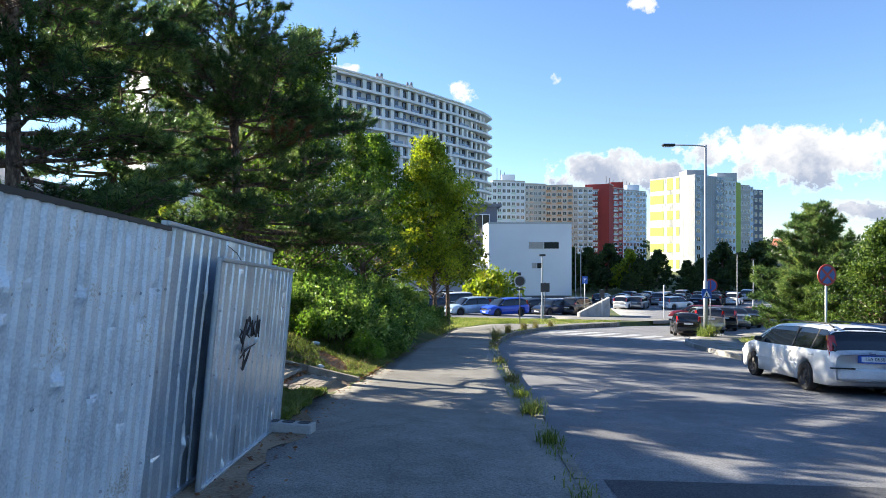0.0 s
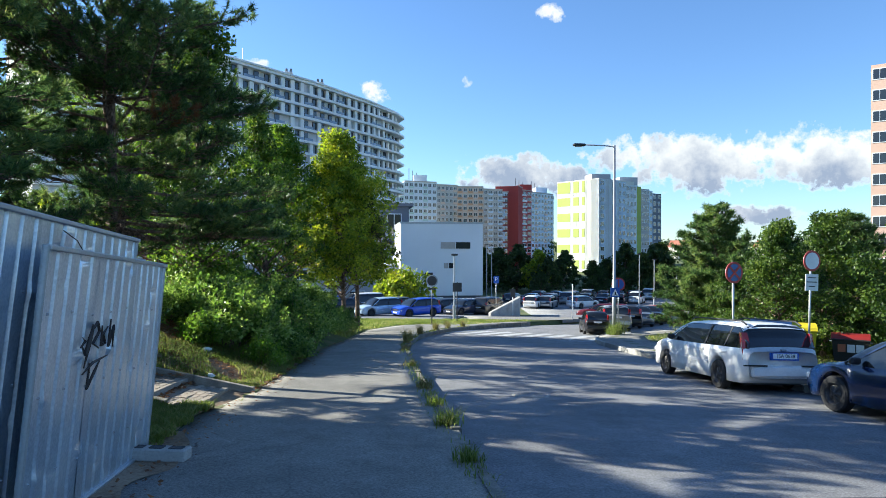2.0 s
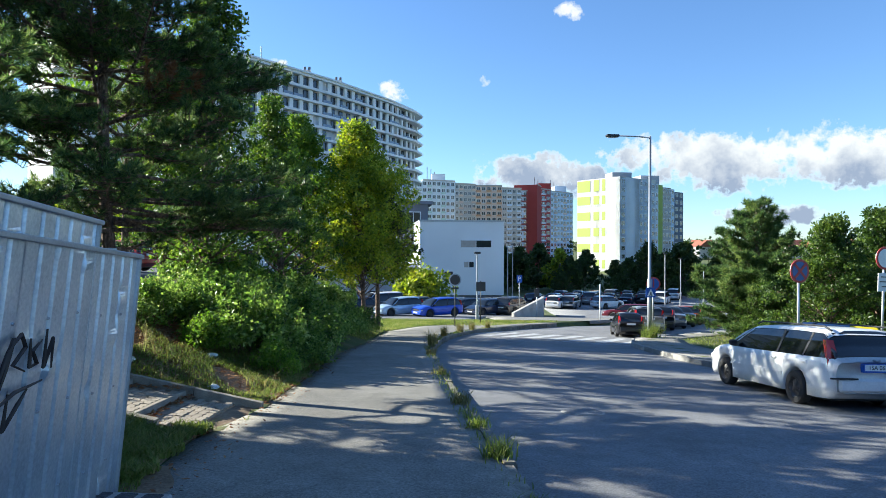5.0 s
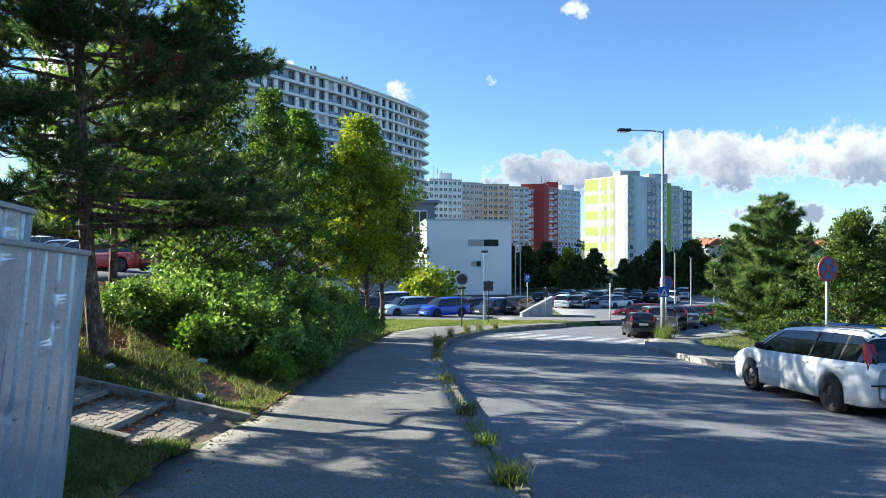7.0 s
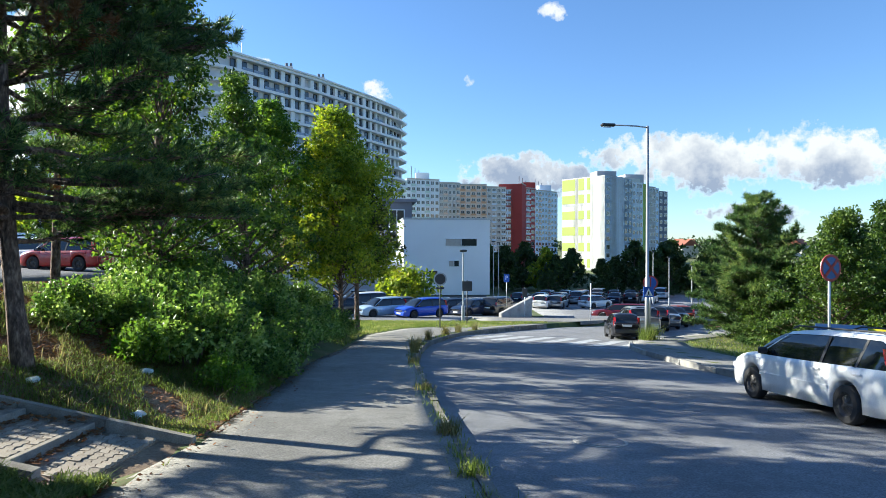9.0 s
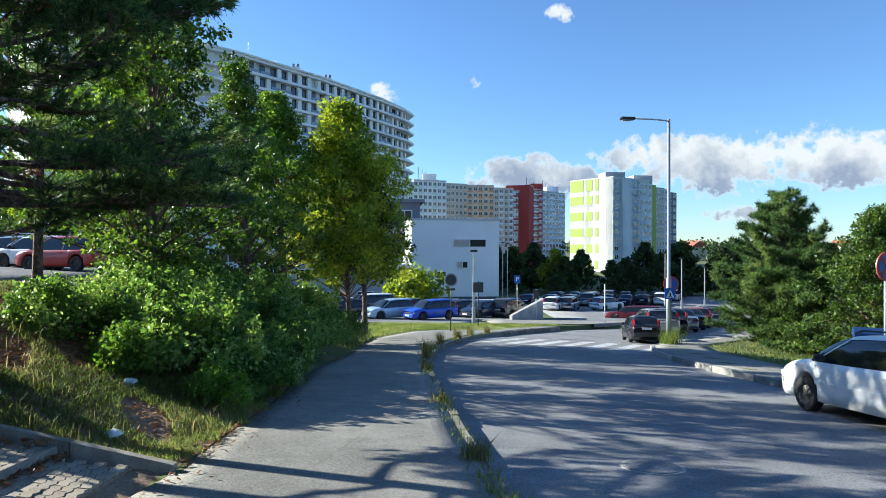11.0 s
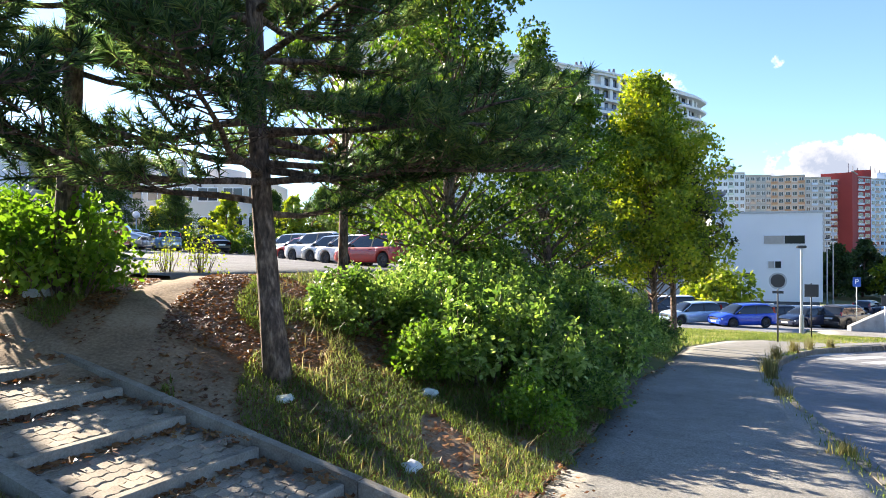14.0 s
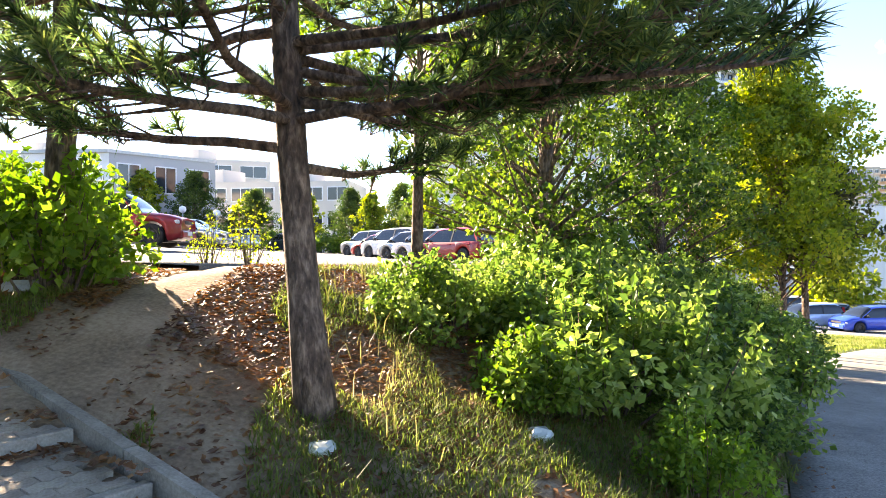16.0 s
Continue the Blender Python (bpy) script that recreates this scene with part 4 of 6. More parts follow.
lime = thing("panel_building", Matrix(), "white panel-built block with lime green stripes on its gable", "building")
GA, GB = Vector((73.7, 233.3)), Vector((83.4, 217.0))
gable = facade(GA, GB, -8, 26.4, BLD_GABLE, lime, 1, 0, depth=20)
gl = (GB - GA).length
for r in range(7):
    z1 = 26.0 - r * 5.6
    for x0, x1 in ((0.15, 6.1), (7.6, 10.1), (11.4, 12.7)):
        part("green_panel", boxes((x0, x1, -0.08, 0.1, max(-6, z1 - (4.0 if r == 0 else 3.0)), z1)), BLD_LIME, gable)
for k in range(11):
    part("sign_bar", boxes((0.5 + k * 0.95, 1.2 + k * 0.95, -0.05, 0.1, 16.5, 17.4)), BLD_GREY, gable)
u = (GB - GA).normalized()
v = Vector((-u.y, u.x))
p0 = GB
for ln, mat, zt, bays, jut in ((3.4, BLD_PALE, 26.2, 1, 0), (7.2, BLD_ICE, 26.4, 0, 0), (4.6, BLD_PALE, 26.0, 2, 0), (6.4, BLD_ICE, 25.2, 3, 0), (2.6, BLD_LIME, 24.9, 0, 0), (5.2, BLD_TAUPE, 24.2, 3, 0), (2.0, BLD_PALE, 23.8, 1, 0), (5.6, BLD_DARK, 22.9, 2, 0)):
    p1 = p0 + v * ln
    facade(p0, p1, -8, zt, mat, lime, 12, bays, depth=14, win=(0.5, 0.48))
    p0 = p1
for k in (8, 24):
    p = GB + v * k - u * 7
    part("lift_house", boxes((p.x - 3.5, p.x + 3.5, p.y - 3.5, p.y + 3.5, 24.0, 28.6)), BLD_GREY, lime)

pink = thing("panel_building", Matrix(), "salmon pink tower block with rows of white windows", "building")
facade((74.4, 87.0), (96.8, 64.3), -5, 28.5, BLD_PINK, pink, 11, 15, win=(0.74, 0.46), depth=14, skip=lambda f, k: k % 4 == 3)
part("roof_house", boxes((84, 95, 84, 92, 28.5, 32)), BLD_DARK, pink)

# the low block west of the fence, whose shadow lies over the near footway
shade = thing("apartment_block", Matrix(), "plain rendered low block behind the metal fence", "building")
facade((-11.6, 6.0), (-18.5, 18.2), -0.5, 9.2, BLD_CREAM, shade, 3, 5, depth=12)
part("parapet", boxes((0, 14.0, -0.05, 0.3, 9.2, 9.35)), STEEL, shade.children[0])


# ---- vehicles ----
def arch(y, wheels, zc, ra, zb):
    z = zb
    for w in wheels:
        d = abs(y - w)
        if d < ra:
            z = max(z, zc + math.sqrt(ra * ra - d * d))
    return z


CAR_SHAPES = {
    # length, width, height, belt, nose height, rear base, rear top, front top, front base, tail height
    "estate": (4.80, 1.81, 1.45, 0.97, 0.70, -2.34, -2.02, 0.45, 1.30, 0.97),
    "hatch": (4.00, 1.70, 1.46, 0.93, 0.70, -1.95, -1.45, 0.35, 1.15, 0.93),
    "suv": (4.45, 1.84, 1.66, 1.05, 0.85, -2.12, -1.75, 0.40, 1.15, 1.05),
    "sedan": (4.45, 1.74, 1.40, 0.92, 0.66, -1.55, -0.80, 0.40, 1.20, 0.98),
    "van": (4.40, 1.80, 1.82, 1.10, 0.95, -2.15, -2.00, 0.70, 1.45, 1.10),
}
RIM = paint("wheel_rim", (0.06, 0.057, 0.055), 0.5, metal=0.3)
LAMP_RED = paint("tail_light_red", (0.40, 0.012, 0.012), 0.15, coat=0.6)
LAMP_CLEAR = paint("headlight_clear", (0.55, 0.57, 0.60), 0.1, coat=0.6)
CAR_GLASS = paint("car_glass", (0.012, 0.015, 0.018), 0.04, spec=0.7)
PLATE = paint("number_plate", (0.72, 0.73, 0.74), 0.5)
BLUE_SIGN = paint("sign_blue", (0.02, 0.10, 0.42), 0.45)
RED_SIGN = paint("sign_red", (0.42, 0.05, 0.05), 0.45)
wheel_mesh = {}


def wheel_parts(car, x, y, r, outer):
    key = (round(r, 2), outer)
    w = thing_part("wheel", car, (x, y, r))
    if key not in wheel_mesh:
        bm = bmesh.new()
        ring = []
        prof = [(-0.10, r * 0.62), (-0.10, r * 0.93), (-0.07, r), (0.07, r), (0.10, r * 0.93), (0.10, r * 0.62)]
        for k in range(24):
            a = k * math.tau / 24
            ring.append([bm.verts.new((px, pr * math.cos(a), pr * math.sin(a))) for px, pr in prof])
        for k in range(24):
            for i in range(5):
                bm.faces.new((ring[k][i], ring[(k + 1) % 24][i], ring[(k + 1) % 24][i + 1], ring[k][i + 1]))
        me = bpy.data.meshes.new("tyre")
        bm.to_mesh(me)
        bm.free()
        me.materials.append(RUBBER)
        bm = bmesh.new()
        s = outer
        ring = []
        prof = [(s * 0.095, r * 0.64), (s * 0.085, r * 0.56), (s * 0.05, r * 0.50), (s * 0.075, r * 0.20), (s * 0.085, r * 0.10)]
        for k in range(20):
            a = k * math.tau / 20
            dip = 0.02 * (k % 4 < 2)
            ring.append([bm.verts.new((px - s * dip * (0 < i < 4), pr * math.cos(a), pr * math.sin(a))) for i, (px, pr) in enumerate(prof)])
        for k in range(20):
            for i in range(4):
                bm.faces.new((ring[k][i], ring[(k + 1) % 20][i], ring[(k + 1) % 20][i + 1], ring[k][i + 1]))
        bm.faces.new([q[4] for q in ring])
        me2 = bpy.data.meshes.new("rim")
        bm.to_mesh(me2)
        bm.free()
        me2.materials.append(RIM)
        wheel_mesh[key] = (me, me2)
    me, me2 = wheel_mesh[key]
    link("tyre", me, None, w)
    link("rim", me2, None, w)


def thing_part(name, parent, loc):
    ob = new(name)
    ob.parent, ob.location, ob.empty_display_size = parent, loc, 0.1
    return ob


def car(kind, mat, label, rails=False, trim=None):
    L, W, H, belt, nose, rb, rt, ft, fb, tail = CAR_SHAPES[kind]
    hw, r = W / 2, 0.315 if kind != "suv" else 0.35
    wheels = (-L / 2 + 1.05, L / 2 - 0.96) if L > 4.6 else (-L / 2 + 0.88, L / 2 - 0.82)
    root = thing("car", Matrix(), label, "car")

    def top(y):
        if y > fb:
            f = (y - fb) / (L / 2 - fb)
            return belt - 0.02 - (belt - nose) * (0.35 * f + 0.65 * f ** 3)
        if y < rb:
            f = (rb - y) / (L / 2 + rb) if L / 2 + rb > 0.05 else 0
            return tail - 0.10 * f ** 2
        return belt - 0.03 * (y - rb) / (fb - rb)

    def half(y):
        f = abs(y) / (L / 2)
        return hw * (1 - 0.05 * f ** 2 - 0.13 * max(0, f - 0.8) ** 2 / 0.04)

    def low(y):
        f = max(0, abs(y) / (L / 2) - 0.85) / 0.15
        return 0.20 + 0.14 * f ** 2

    ys = sorted({*np.round(np.linspace(-L / 2, L / 2, 61), 3), *[round(w + k * (r + 0.06) * c, 3) for w in wheels for k in (-1, 1) for c in (1.0, 0.98, 0.9)]})
    verts, faces = [], []
    for y in ys:
        y = float(y)
        h, zt = half(y), top(y)
        zb = min(arch(y, wheels, r, r + 0.06, low(y)), zt - 0.12)
        m = zb + (zt - zb) * 0.5
        half_pts = [(0, zb), (h * 0.80, zb), (h * 0.985, zb + 0.02), (h * 0.995, zb + (zt - zb) * 0.30), (h, m), (h * 0.985, zb + (zt - zb) * 0.75), (h * 0.95, zt - 0.05), (h * 0.87, zt - 0.005), (h * 0.45, zt + 0.018), (0, zt + 0.025)]
        verts += [(-px, y, pz) for px, pz in half_pts] + [(px, y, pz) for px, pz in half_pts[-2:0:-1]]
    m = 18
    for j in range(len(ys) - 1):
        for i in range(m):
            faces.append((j * m + i, j * m + (i + 1) % m, (j + 1) * m + (i + 1) % m, (j + 1) * m + i))
    faces.append(tuple(range(m)))
    faces.append(tuple(range((len(ys) - 1) * m, len(ys) * m))[::-1])
    link("body", mesh(verts, faces), mat, root, smooth=True)

    def roof(y):
        if y <= rt:
            f = (y - rb) / (rt - rb)
            return (tail if kind == "sedan" else belt) - 0.02 + (H - 0.05 - belt) * math.sin(f * math.pi / 2) ** 0.9
        if y >= ft:
            f = (fb - y) / (fb - ft)
            return belt - 0.04 + (H - 0.01 - belt) * math.sin(f * math.pi / 2) ** 0.9
        f = (y - rt) / (ft - rt)
        return H - 0.05 + 0.05 * math.sin(math.pi * (0.15 + 0.85 * f)) ** 0.7

    def rib(y, out=0.0):
        z, zb2 = roof(y), belt - 0.06
        k = (z - zb2) / (H - zb2)
        hb, hr = half(y) * 0.93, hw * 0.93 * (1 - 0.24 * k)
        hr = min(hr, hb)
        return [(hb + out, zb2), (hb - (hb - hr) * 0.55 + out, zb2 + (z - zb2) * 0.55), (hr + 0.01 + out, z - 0.07 * k), (hr - 0.08, z - 0.015 * k + out), (hr * 0.5, z + 0.012 + out), (0, z + 0.016 + out)]

    gy = [float(v) for v in np.linspace(rb + 0.01, fb - 0.01, 30)]
    verts, faces = [], []
    for y in gy:
        p = rib(y)
        verts += [(-a, y, b) for a, b in p] + [(a, y, b) for a, b in p[-2::-1]]
    m = 11
    for j in range(len(gy) - 1):
        for i in range(m - 1):
            faces.append((j * m + i, j * m + i + 1, (j + 1) * m + i + 1, (j + 1) * m + i))
    faces += [tuple(range(m)), tuple(range((len(gy) - 1) * m, len(gy) * m))[::-1]]
    link("glazing", mesh(verts, faces), CAR_GLASS, root, "dark reflecting windows", smooth=True)
    # painted roof and pillars lie a little proud of the glass
    verts, faces = [], []
    gy = [float(v) for v in np.linspace(rt - 0.10, ft + 0.06, 16)]
    for y in gy:
        p = rib(y, 0.006)[2:]
        verts += [(-a, y, b) for a, b in p] + [(a, y, b) for a, b in p[-2::-1]]
    m = 7
    for j in range(len(gy) - 1):
        for i in range(m - 1):
            faces.append((j * m + i, j * m + i + 1, (j + 1) * m + i + 1, (j + 1) * m + i))
    link("roof", mesh(verts, faces), mat, root, smooth=True)
    mid = (rt + ft) / 2 + 0.1
    pillars = [(fb - 0.10, ft + 0.02, 0.06, mat), (mid, mid - 0.06, 0.07, BLACK), (rb + 0.16, rt + 0.02, 0.14, mat)]
    if kind in ("estate", "suv", "van"):
        pillars.append(((rt + mid) / 2 - 0.18, (rt + mid) / 2 - 0.28, 0.06, BLACK))
    for y0, y1, w, pm in pillars:
        for s in (-1, 1):
            v, f = [], []
            for i in range(6):
                g = i / 5
                yy = y0 + (y1 - y0) * g
                p = rib(min(max(yy, rb + 0.02), fb - 0.02), 0.008)
                # the place on the side at this share of the height
                z = belt - 0.05 + (roof(y1) - 0.07 - belt + 0.05) * g
                hb, hr = half(yy) * 0.93, hw * 0.93 * 0.76
                k = (z - belt + 0.06) / (H - belt + 0.06)
                xx = hb + (hw * 0.93 * (1 - 0.24 * k) - hw * 0.93) * 1.0 + 0.010
                v += [(s * xx, yy - w / 2, z), (s * xx, yy + w / 2, z)]
            for i in range(5):
                q = (2 * i, 2 * i + 1, 2 * i + 3, 2 * i + 2)
                f.append(q if s > 0 else q[::-1])
            link("pillar", mesh(v, f), pm, root)
    for y in wheels:
        for s in (-1, 1):
            wheel_parts(root, s * (hw - 0.115), y, r, s)
    # lights, bumpers, plate, mirrors, handles
    yr, yf = -L / 2, L / 2
    tall = kind in ("estate", "hatch", "suv", "van")
    for s in (-1, 1):
        h = half(yr + 0.12)
        if tall:
            v = [(s * (h - 0.17), yr + 0.00, 0.70), (s * (h + 0.004), yr + 0.14, 0.70), (s * (h - 0.022), yr + 0.22, 1.26), (s * (h - 0.12), yr + 0.17, 1.26),
                 (s * (h - 0.17), yr + 0.05, 0.70), (s * (h - 0.03), yr + 0.26, 0.70), (s * (h - 0.05), yr + 0.36, 1.26), (s * (h - 0.14), yr + 0.32, 1.26)]
            f = [(0, 1, 2, 3), (4, 7, 6, 5), (1, 5, 6, 2), (0, 3, 7, 4), (3, 2, 6, 7), (0, 4, 5, 1)]
            link("tail_light", mesh(v, f), LAMP_RED, root)
        else:
            part("tail_light", boxes((s * (h - 0.18) - 0.17, s * (h - 0.18) + 0.17, yr + 0.0, yr + 0.2, 0.66, 0.80), bevel=0.03), LAMP_RED, root)
        h = half(yf - 0.1)
        part("headlight", boxes((s * (h - 0.16) - 0.17, s * (h - 0.16) + 0.17, yf - 0.28, yf - 0.045, nose - 0.17, nose - 0.04), bevel=0.03), LAMP_CLEAR, root)
        hm = half(fb - 0.3)
        mr = part("mirror", boxes((s * (hm + 0.04) - 0.09, s * (hm + 0.04) + 0.09, fb - 0.42, fb - 0.32, belt - 0.03, belt + 0.09), bevel=0.03), BLACK, root)
        for yh in ((mid + 0.05), (mid - 0.95)):
            part("door_handle", boxes((s * half(yh) - 0.02, s * half(yh) + 0.02, yh - 0.10, yh + 0.08, belt - 0.17, belt - 0.13), bevel=0.008), trim or mat, root)
        part("side_strip", boxes((s * hw - 0.012, s * hw + 0.010, yr + 1.45, yf - 1.3, 0.52, 0.57)), trim or mat, root)
    part("rear_bumper", boxes((-half(yr + 0.05) + 0.06, half(yr + 0.05) - 0.06, yr - 0.05, yr + 0.12, 0.36, 0.60), bevel=0.04), mat, root)
    part("front_bumper", boxes((-half(yf - 0.05) + 0.06, half(yf - 0.05) - 0.06, yf - 0.12, yf + 0.04, 0.26, 0.50), bevel=0.04), mat, root)
    part("grille", boxes((-0.42, 0.42, yf - 0.10, yf + 0.015, nose - 0.16, nose - 0.06), bevel=0.01), BLACK, root)
    part("number_plate", boxes((-0.26, 0.26, yf + 0.035, yf + 0.05, 0.36, 0.47)), PLATE, root)
    pz = 0.80 if tall else 0.62
    part("number_plate", boxes((-0.26, 0.26, yr - 0.06, yr + 0.02, pz - 0.055, pz + 0.055)), PLATE, root)
    part("underbody", boxes((-hw * 0.7, hw * 0.7, -L / 2 + 0.4, L / 2 - 0.4, 0.16, 0.32)), BLACK, root)
    if rails:
        for s in (-1, 1):
            part("roof_rail", tube(bmesh.new(), [(s * hw * 0.66, rt - 0.05, H - 0.03), (s * hw * 0.67, rt + 0.15, H + 0.045), (s * hw * 0.67, ft - 0.2, H + 0.055), (s * hw * 0.66, ft, H)], 0.018, 6), BLACK, root)
    return root


def park(ob, x, y, turn, z=None):
    """Sets a car down on the sloping road."""
    if z is None:
        z = float(road_z(x, y))
        n = Vector((0.03, 0.068 if y < 60 else 0.02, 1)).normalized()
    else:
        n = Vector((0, 0, 1))
    q = Vector((0, 0, 1)).rotation_difference(n).to_matrix().to_4x4()
    ob.matrix_basis = Matrix.Translation((x, y, z)) @ q @ pose(0, 0, 0, 0, 0, turn)
    return ob


def words(text, size, mat, parent, m, name="lettering"):
    c = bpy.data.curves.new(name, "FONT")
    c.body, c.size, c.align_x, c.align_y, c.extrude = text, size, "CENTER", "CENTER", 0.001
    tmp = new("text_source", c)
    bpy.context.view_layer.update()
    me = bpy.data.meshes.new_from_object(tmp)
    bpy.data.objects.remove(tmp)
    ob = link(name, me, mat, parent)
    ob.matrix_local = m
    return ob


PAINTS = {n: paint("car_" + n, c, rough, metal=mt, coat=0.5) for n, c, rough, mt in (
    ("white", (0.78, 0.78, 0.77), 0.35, 0.0), ("blue", (0.002, 0.014, 0.06), 0.25, 0.0), ("bright_blue", (0.02, 0.08, 0.52), 0.3, 0.1), ("ice_blue", (0.50, 0.64, 0.76), 0.3, 0.3),
    ("black", (0.012, 0.012, 0.016), 0.3, 0.0), ("grey", (0.085, 0.082, 0.08), 0.35, 0.5), ("silver", (0.42, 0.43, 0.44), 0.3, 0.7), ("red", (0.36, 0.018, 0.018), 0.3, 0.0),
    ("wine", (0.14, 0.012, 0.02), 0.3, 0.2), ("navy", (0.015, 0.025, 0.06), 0.3, 0.3), ("rust", (0.30, 0.06, 0.03), 0.35, 0.2))}
mondeo = park(car("estate", PAINTS["white"], "white estate car with black roof rails parked at the kerb", rails=True), 8.36, 14.75, -2.8)
mondeo.scale = (0.94, 0.91, 0.935)
part("plate_blue_band", boxes((-0.29, -0.262, -2.468, -2.40, 0.745, 0.855)), BLUE_SIGN, mondeo)
part("plate_surround", boxes((-0.30, 0.30, -2.457, -2.40, 0.715, 0.865)), BLUE_SIGN, mondeo)
words("1SA 0638", 0.105, BLACK, mondeo, pose(0.01, -2.463, 0.80, 90, 0, 0))
part("badge", boxes((-0.06, 0.06, -2.44, -2.36, 0.90, 0.94), bevel=0.015), STEEL, mondeo)
for s in (-1, 1):
    part("bumper_strip", boxes((s * 0.62 - 0.24, s * 0.62 + 0.24, -2.462, -2.40, 0.585, 0.612)), BLACK, mondeo)
bmw = park(car("sedan", PAINTS["blue"], "dark blue saloon car parked behind the white estate"), 8.72, 9.40, -1.0)
bmw.scale = (1.0, 1.0, 0.93)

GROUP = "cars in the car parks"
models = {}


def parked(kind, colour, label, x, y, turn, z=None):
    key = (kind, colour)
    if key not in models:
        models[key] = car(kind, PAINTS[colour], label)
        ob = models[key]
    else:
        ob = copy_thing(models[key], Matrix())
        tagged(ob, label)
    tagged(ob, group=GROUP)
    return park(ob, x, y, turn, z)


def lotz(x, y):
    return float(apron_z(x, y)) + 0.005


for k, c, x, y, tn, lb in (
        ("hatch", "bright_blue", 4.5, 47.6, 118, "bright blue hatchback parked beside the grass"), ("hatch", "ice_blue", 1.9, 48.8, 118, "pale metallic blue hatchback in the car park"),
        ("sedan", "black", -0.9, 50.2, 116, "black saloon car half hidden behind the maple"), ("van", "white", 0.6, 58.0, 110, "white van in the second row of cars"),
        ("hatch", "silver", 3.4, 58.5, 120, "silver hatchback in the second row of cars"), ("hatch", "navy", 5.6, 58.6, 120, "navy blue hatchback in the second row of cars"),
        ("sedan", "black", 7.9, 58.2, 118, "black saloon car below the white building"), ("sedan", "navy", 9.0, 53.6, 128, "navy blue saloon with its lights towards the street"),
        ("suv", "grey", 11.3, 54.6, -42, "dark grey off-road car beside the concrete ramp"), ("hatch", "bright_blue", -2.6, 59.5, 115, "blue hatchback behind the maple trunk"),
        ("estate", "silver", -5.5, 55.0, 115, "silver estate car behind the shrubs"), ("hatch", "white", -5.0, 62.0, 115, "white hatchback at the back of the car park")):
    if y < 57:
        x, y = x * 1.06, y + 3.0
    parked(k, c, lb, x, y, tn, lotz(x, y)).scale = (0.93, 0.93, 0.95)
for k, c, x, y, tn, lb in (
        ("hatch", "white", 20.2, 73.0, -30, "white hatchback seen from behind"), ("hatch", "silver", 22.0, 73.6, -30, "silver hatchback seen from behind"), ("hatch", "white", 26.3, 74.0, -62, "white hatchback at the end of a row")):
    parked(k, c, lb, x, y, tn, lotz(x, y))
rng = np.random.default_rng(5)
for i in range(16):
    k = ("hatch", "sedan", "estate", "suv")[i % 4]
    c = ("navy", "silver", "black", "ice_blue", "grey", "white", "wine", "navy")[(i * 3) % 8]
    x, y = 19.5 + (i % 8) * 2.7 + (i // 8) * 6, 80 + (i // 8) * 9 + (i % 8) * 0.9
    parked(k, c, c.replace("_", " ") + " car in the far rows of the car park", x, y, -32, lotz(x, y))
for i, (k, c) in enumerate((("hatch", "black"), ("estate", "silver"), ("hatch", "grey"), ("sedan", "silver"), ("sedan", "black"), ("hatch", "rust"), ("estate", "silver"), ("hatch", "grey"))):
    x, y = 13.3 + i * 2.26, 35.9 + i * 3.2
    if i == 0:
        x, y = 12.55, 34.0
    o = parked(k, c, c.replace("rust", "rust red") + " car parked in the slanting row by the street", x, y, -14)
    if i == 0:
        o.scale = (0.78, 0.78, 0.80)
parked("estate", "wine", "wine red car driving lane side beyond the crossing", 22.6, 58.0, 60)
# cars in the upper car park
for k, c, x, y, tn, lb in (
        ("suv", "white", -18.6, 42.0, 70, "white off-road car in the upper car park"), ("hatch", "silver", -16.4, 39.7, 72, "silver car in the upper car park"), ("hatch", "white", -14.3, 37.4, 72, "white hatchback in the upper car park"),
        ("sedan", "red", -20.8, 44.4, 70, "red saloon car in the upper car park"), ("hatch", "red", -12.2, 35.2, 70, "red hatchback beside the slim tree"), ("suv", "silver", -23.2, 47.0, 70, "silver car in the upper car park"),
        ("suv", "red", -18.6, 24.0, -60, "red car at the edge of the upper car park"), ("hatch", "silver", -26.7, 34.3, -60, "silver hatchback in the upper car park"), ("suv", "silver", -30.6, 39.0, -60, "silver off-road car in the upper car park"),
        ("hatch", "white", -28.6, 36.6, -60, "white car in the upper car park"), ("sedan", "navy", -35.4, 45.2, 60, "navy blue saloon at the back of the car park"), ("estate", "ice_blue", -35.2, 48.3, 60, "pale blue estate car at the back of the car park"),
        ("sedan", "black", -32.5, 50.5, 60, "black saloon at the back of the car park")):
    parked(k, c, lb, x, y, tn, float(lot_z(x, y)) + 0.03)


# ---- street furniture ----
def post(root, h, r=0.03, lean=0.0, mat=STEEL, name="post"):
    return part(name, tube(bmesh.new(), [(0, 0, -0.1), (lean, 0, h)], r, 10), mat, root, smooth=True)


def ring_sign(root, z, r, face, rim, y=-0.04, x=0.0, backplate=STEEL):
    p = part("sign_plate", disc(bmesh.new(), r, y, y + 0.018, 32, z, x), rim, root)
    part("sign_face", disc(bmesh.new(), r * 0.80, y - 0.004, y + 0.002, 32, z, x), face, p)
    part("sign_back", disc(bmesh.new(), r * 0.99, y + 0.019, y + 0.024, 32, z, x), backplate, p)
    return p


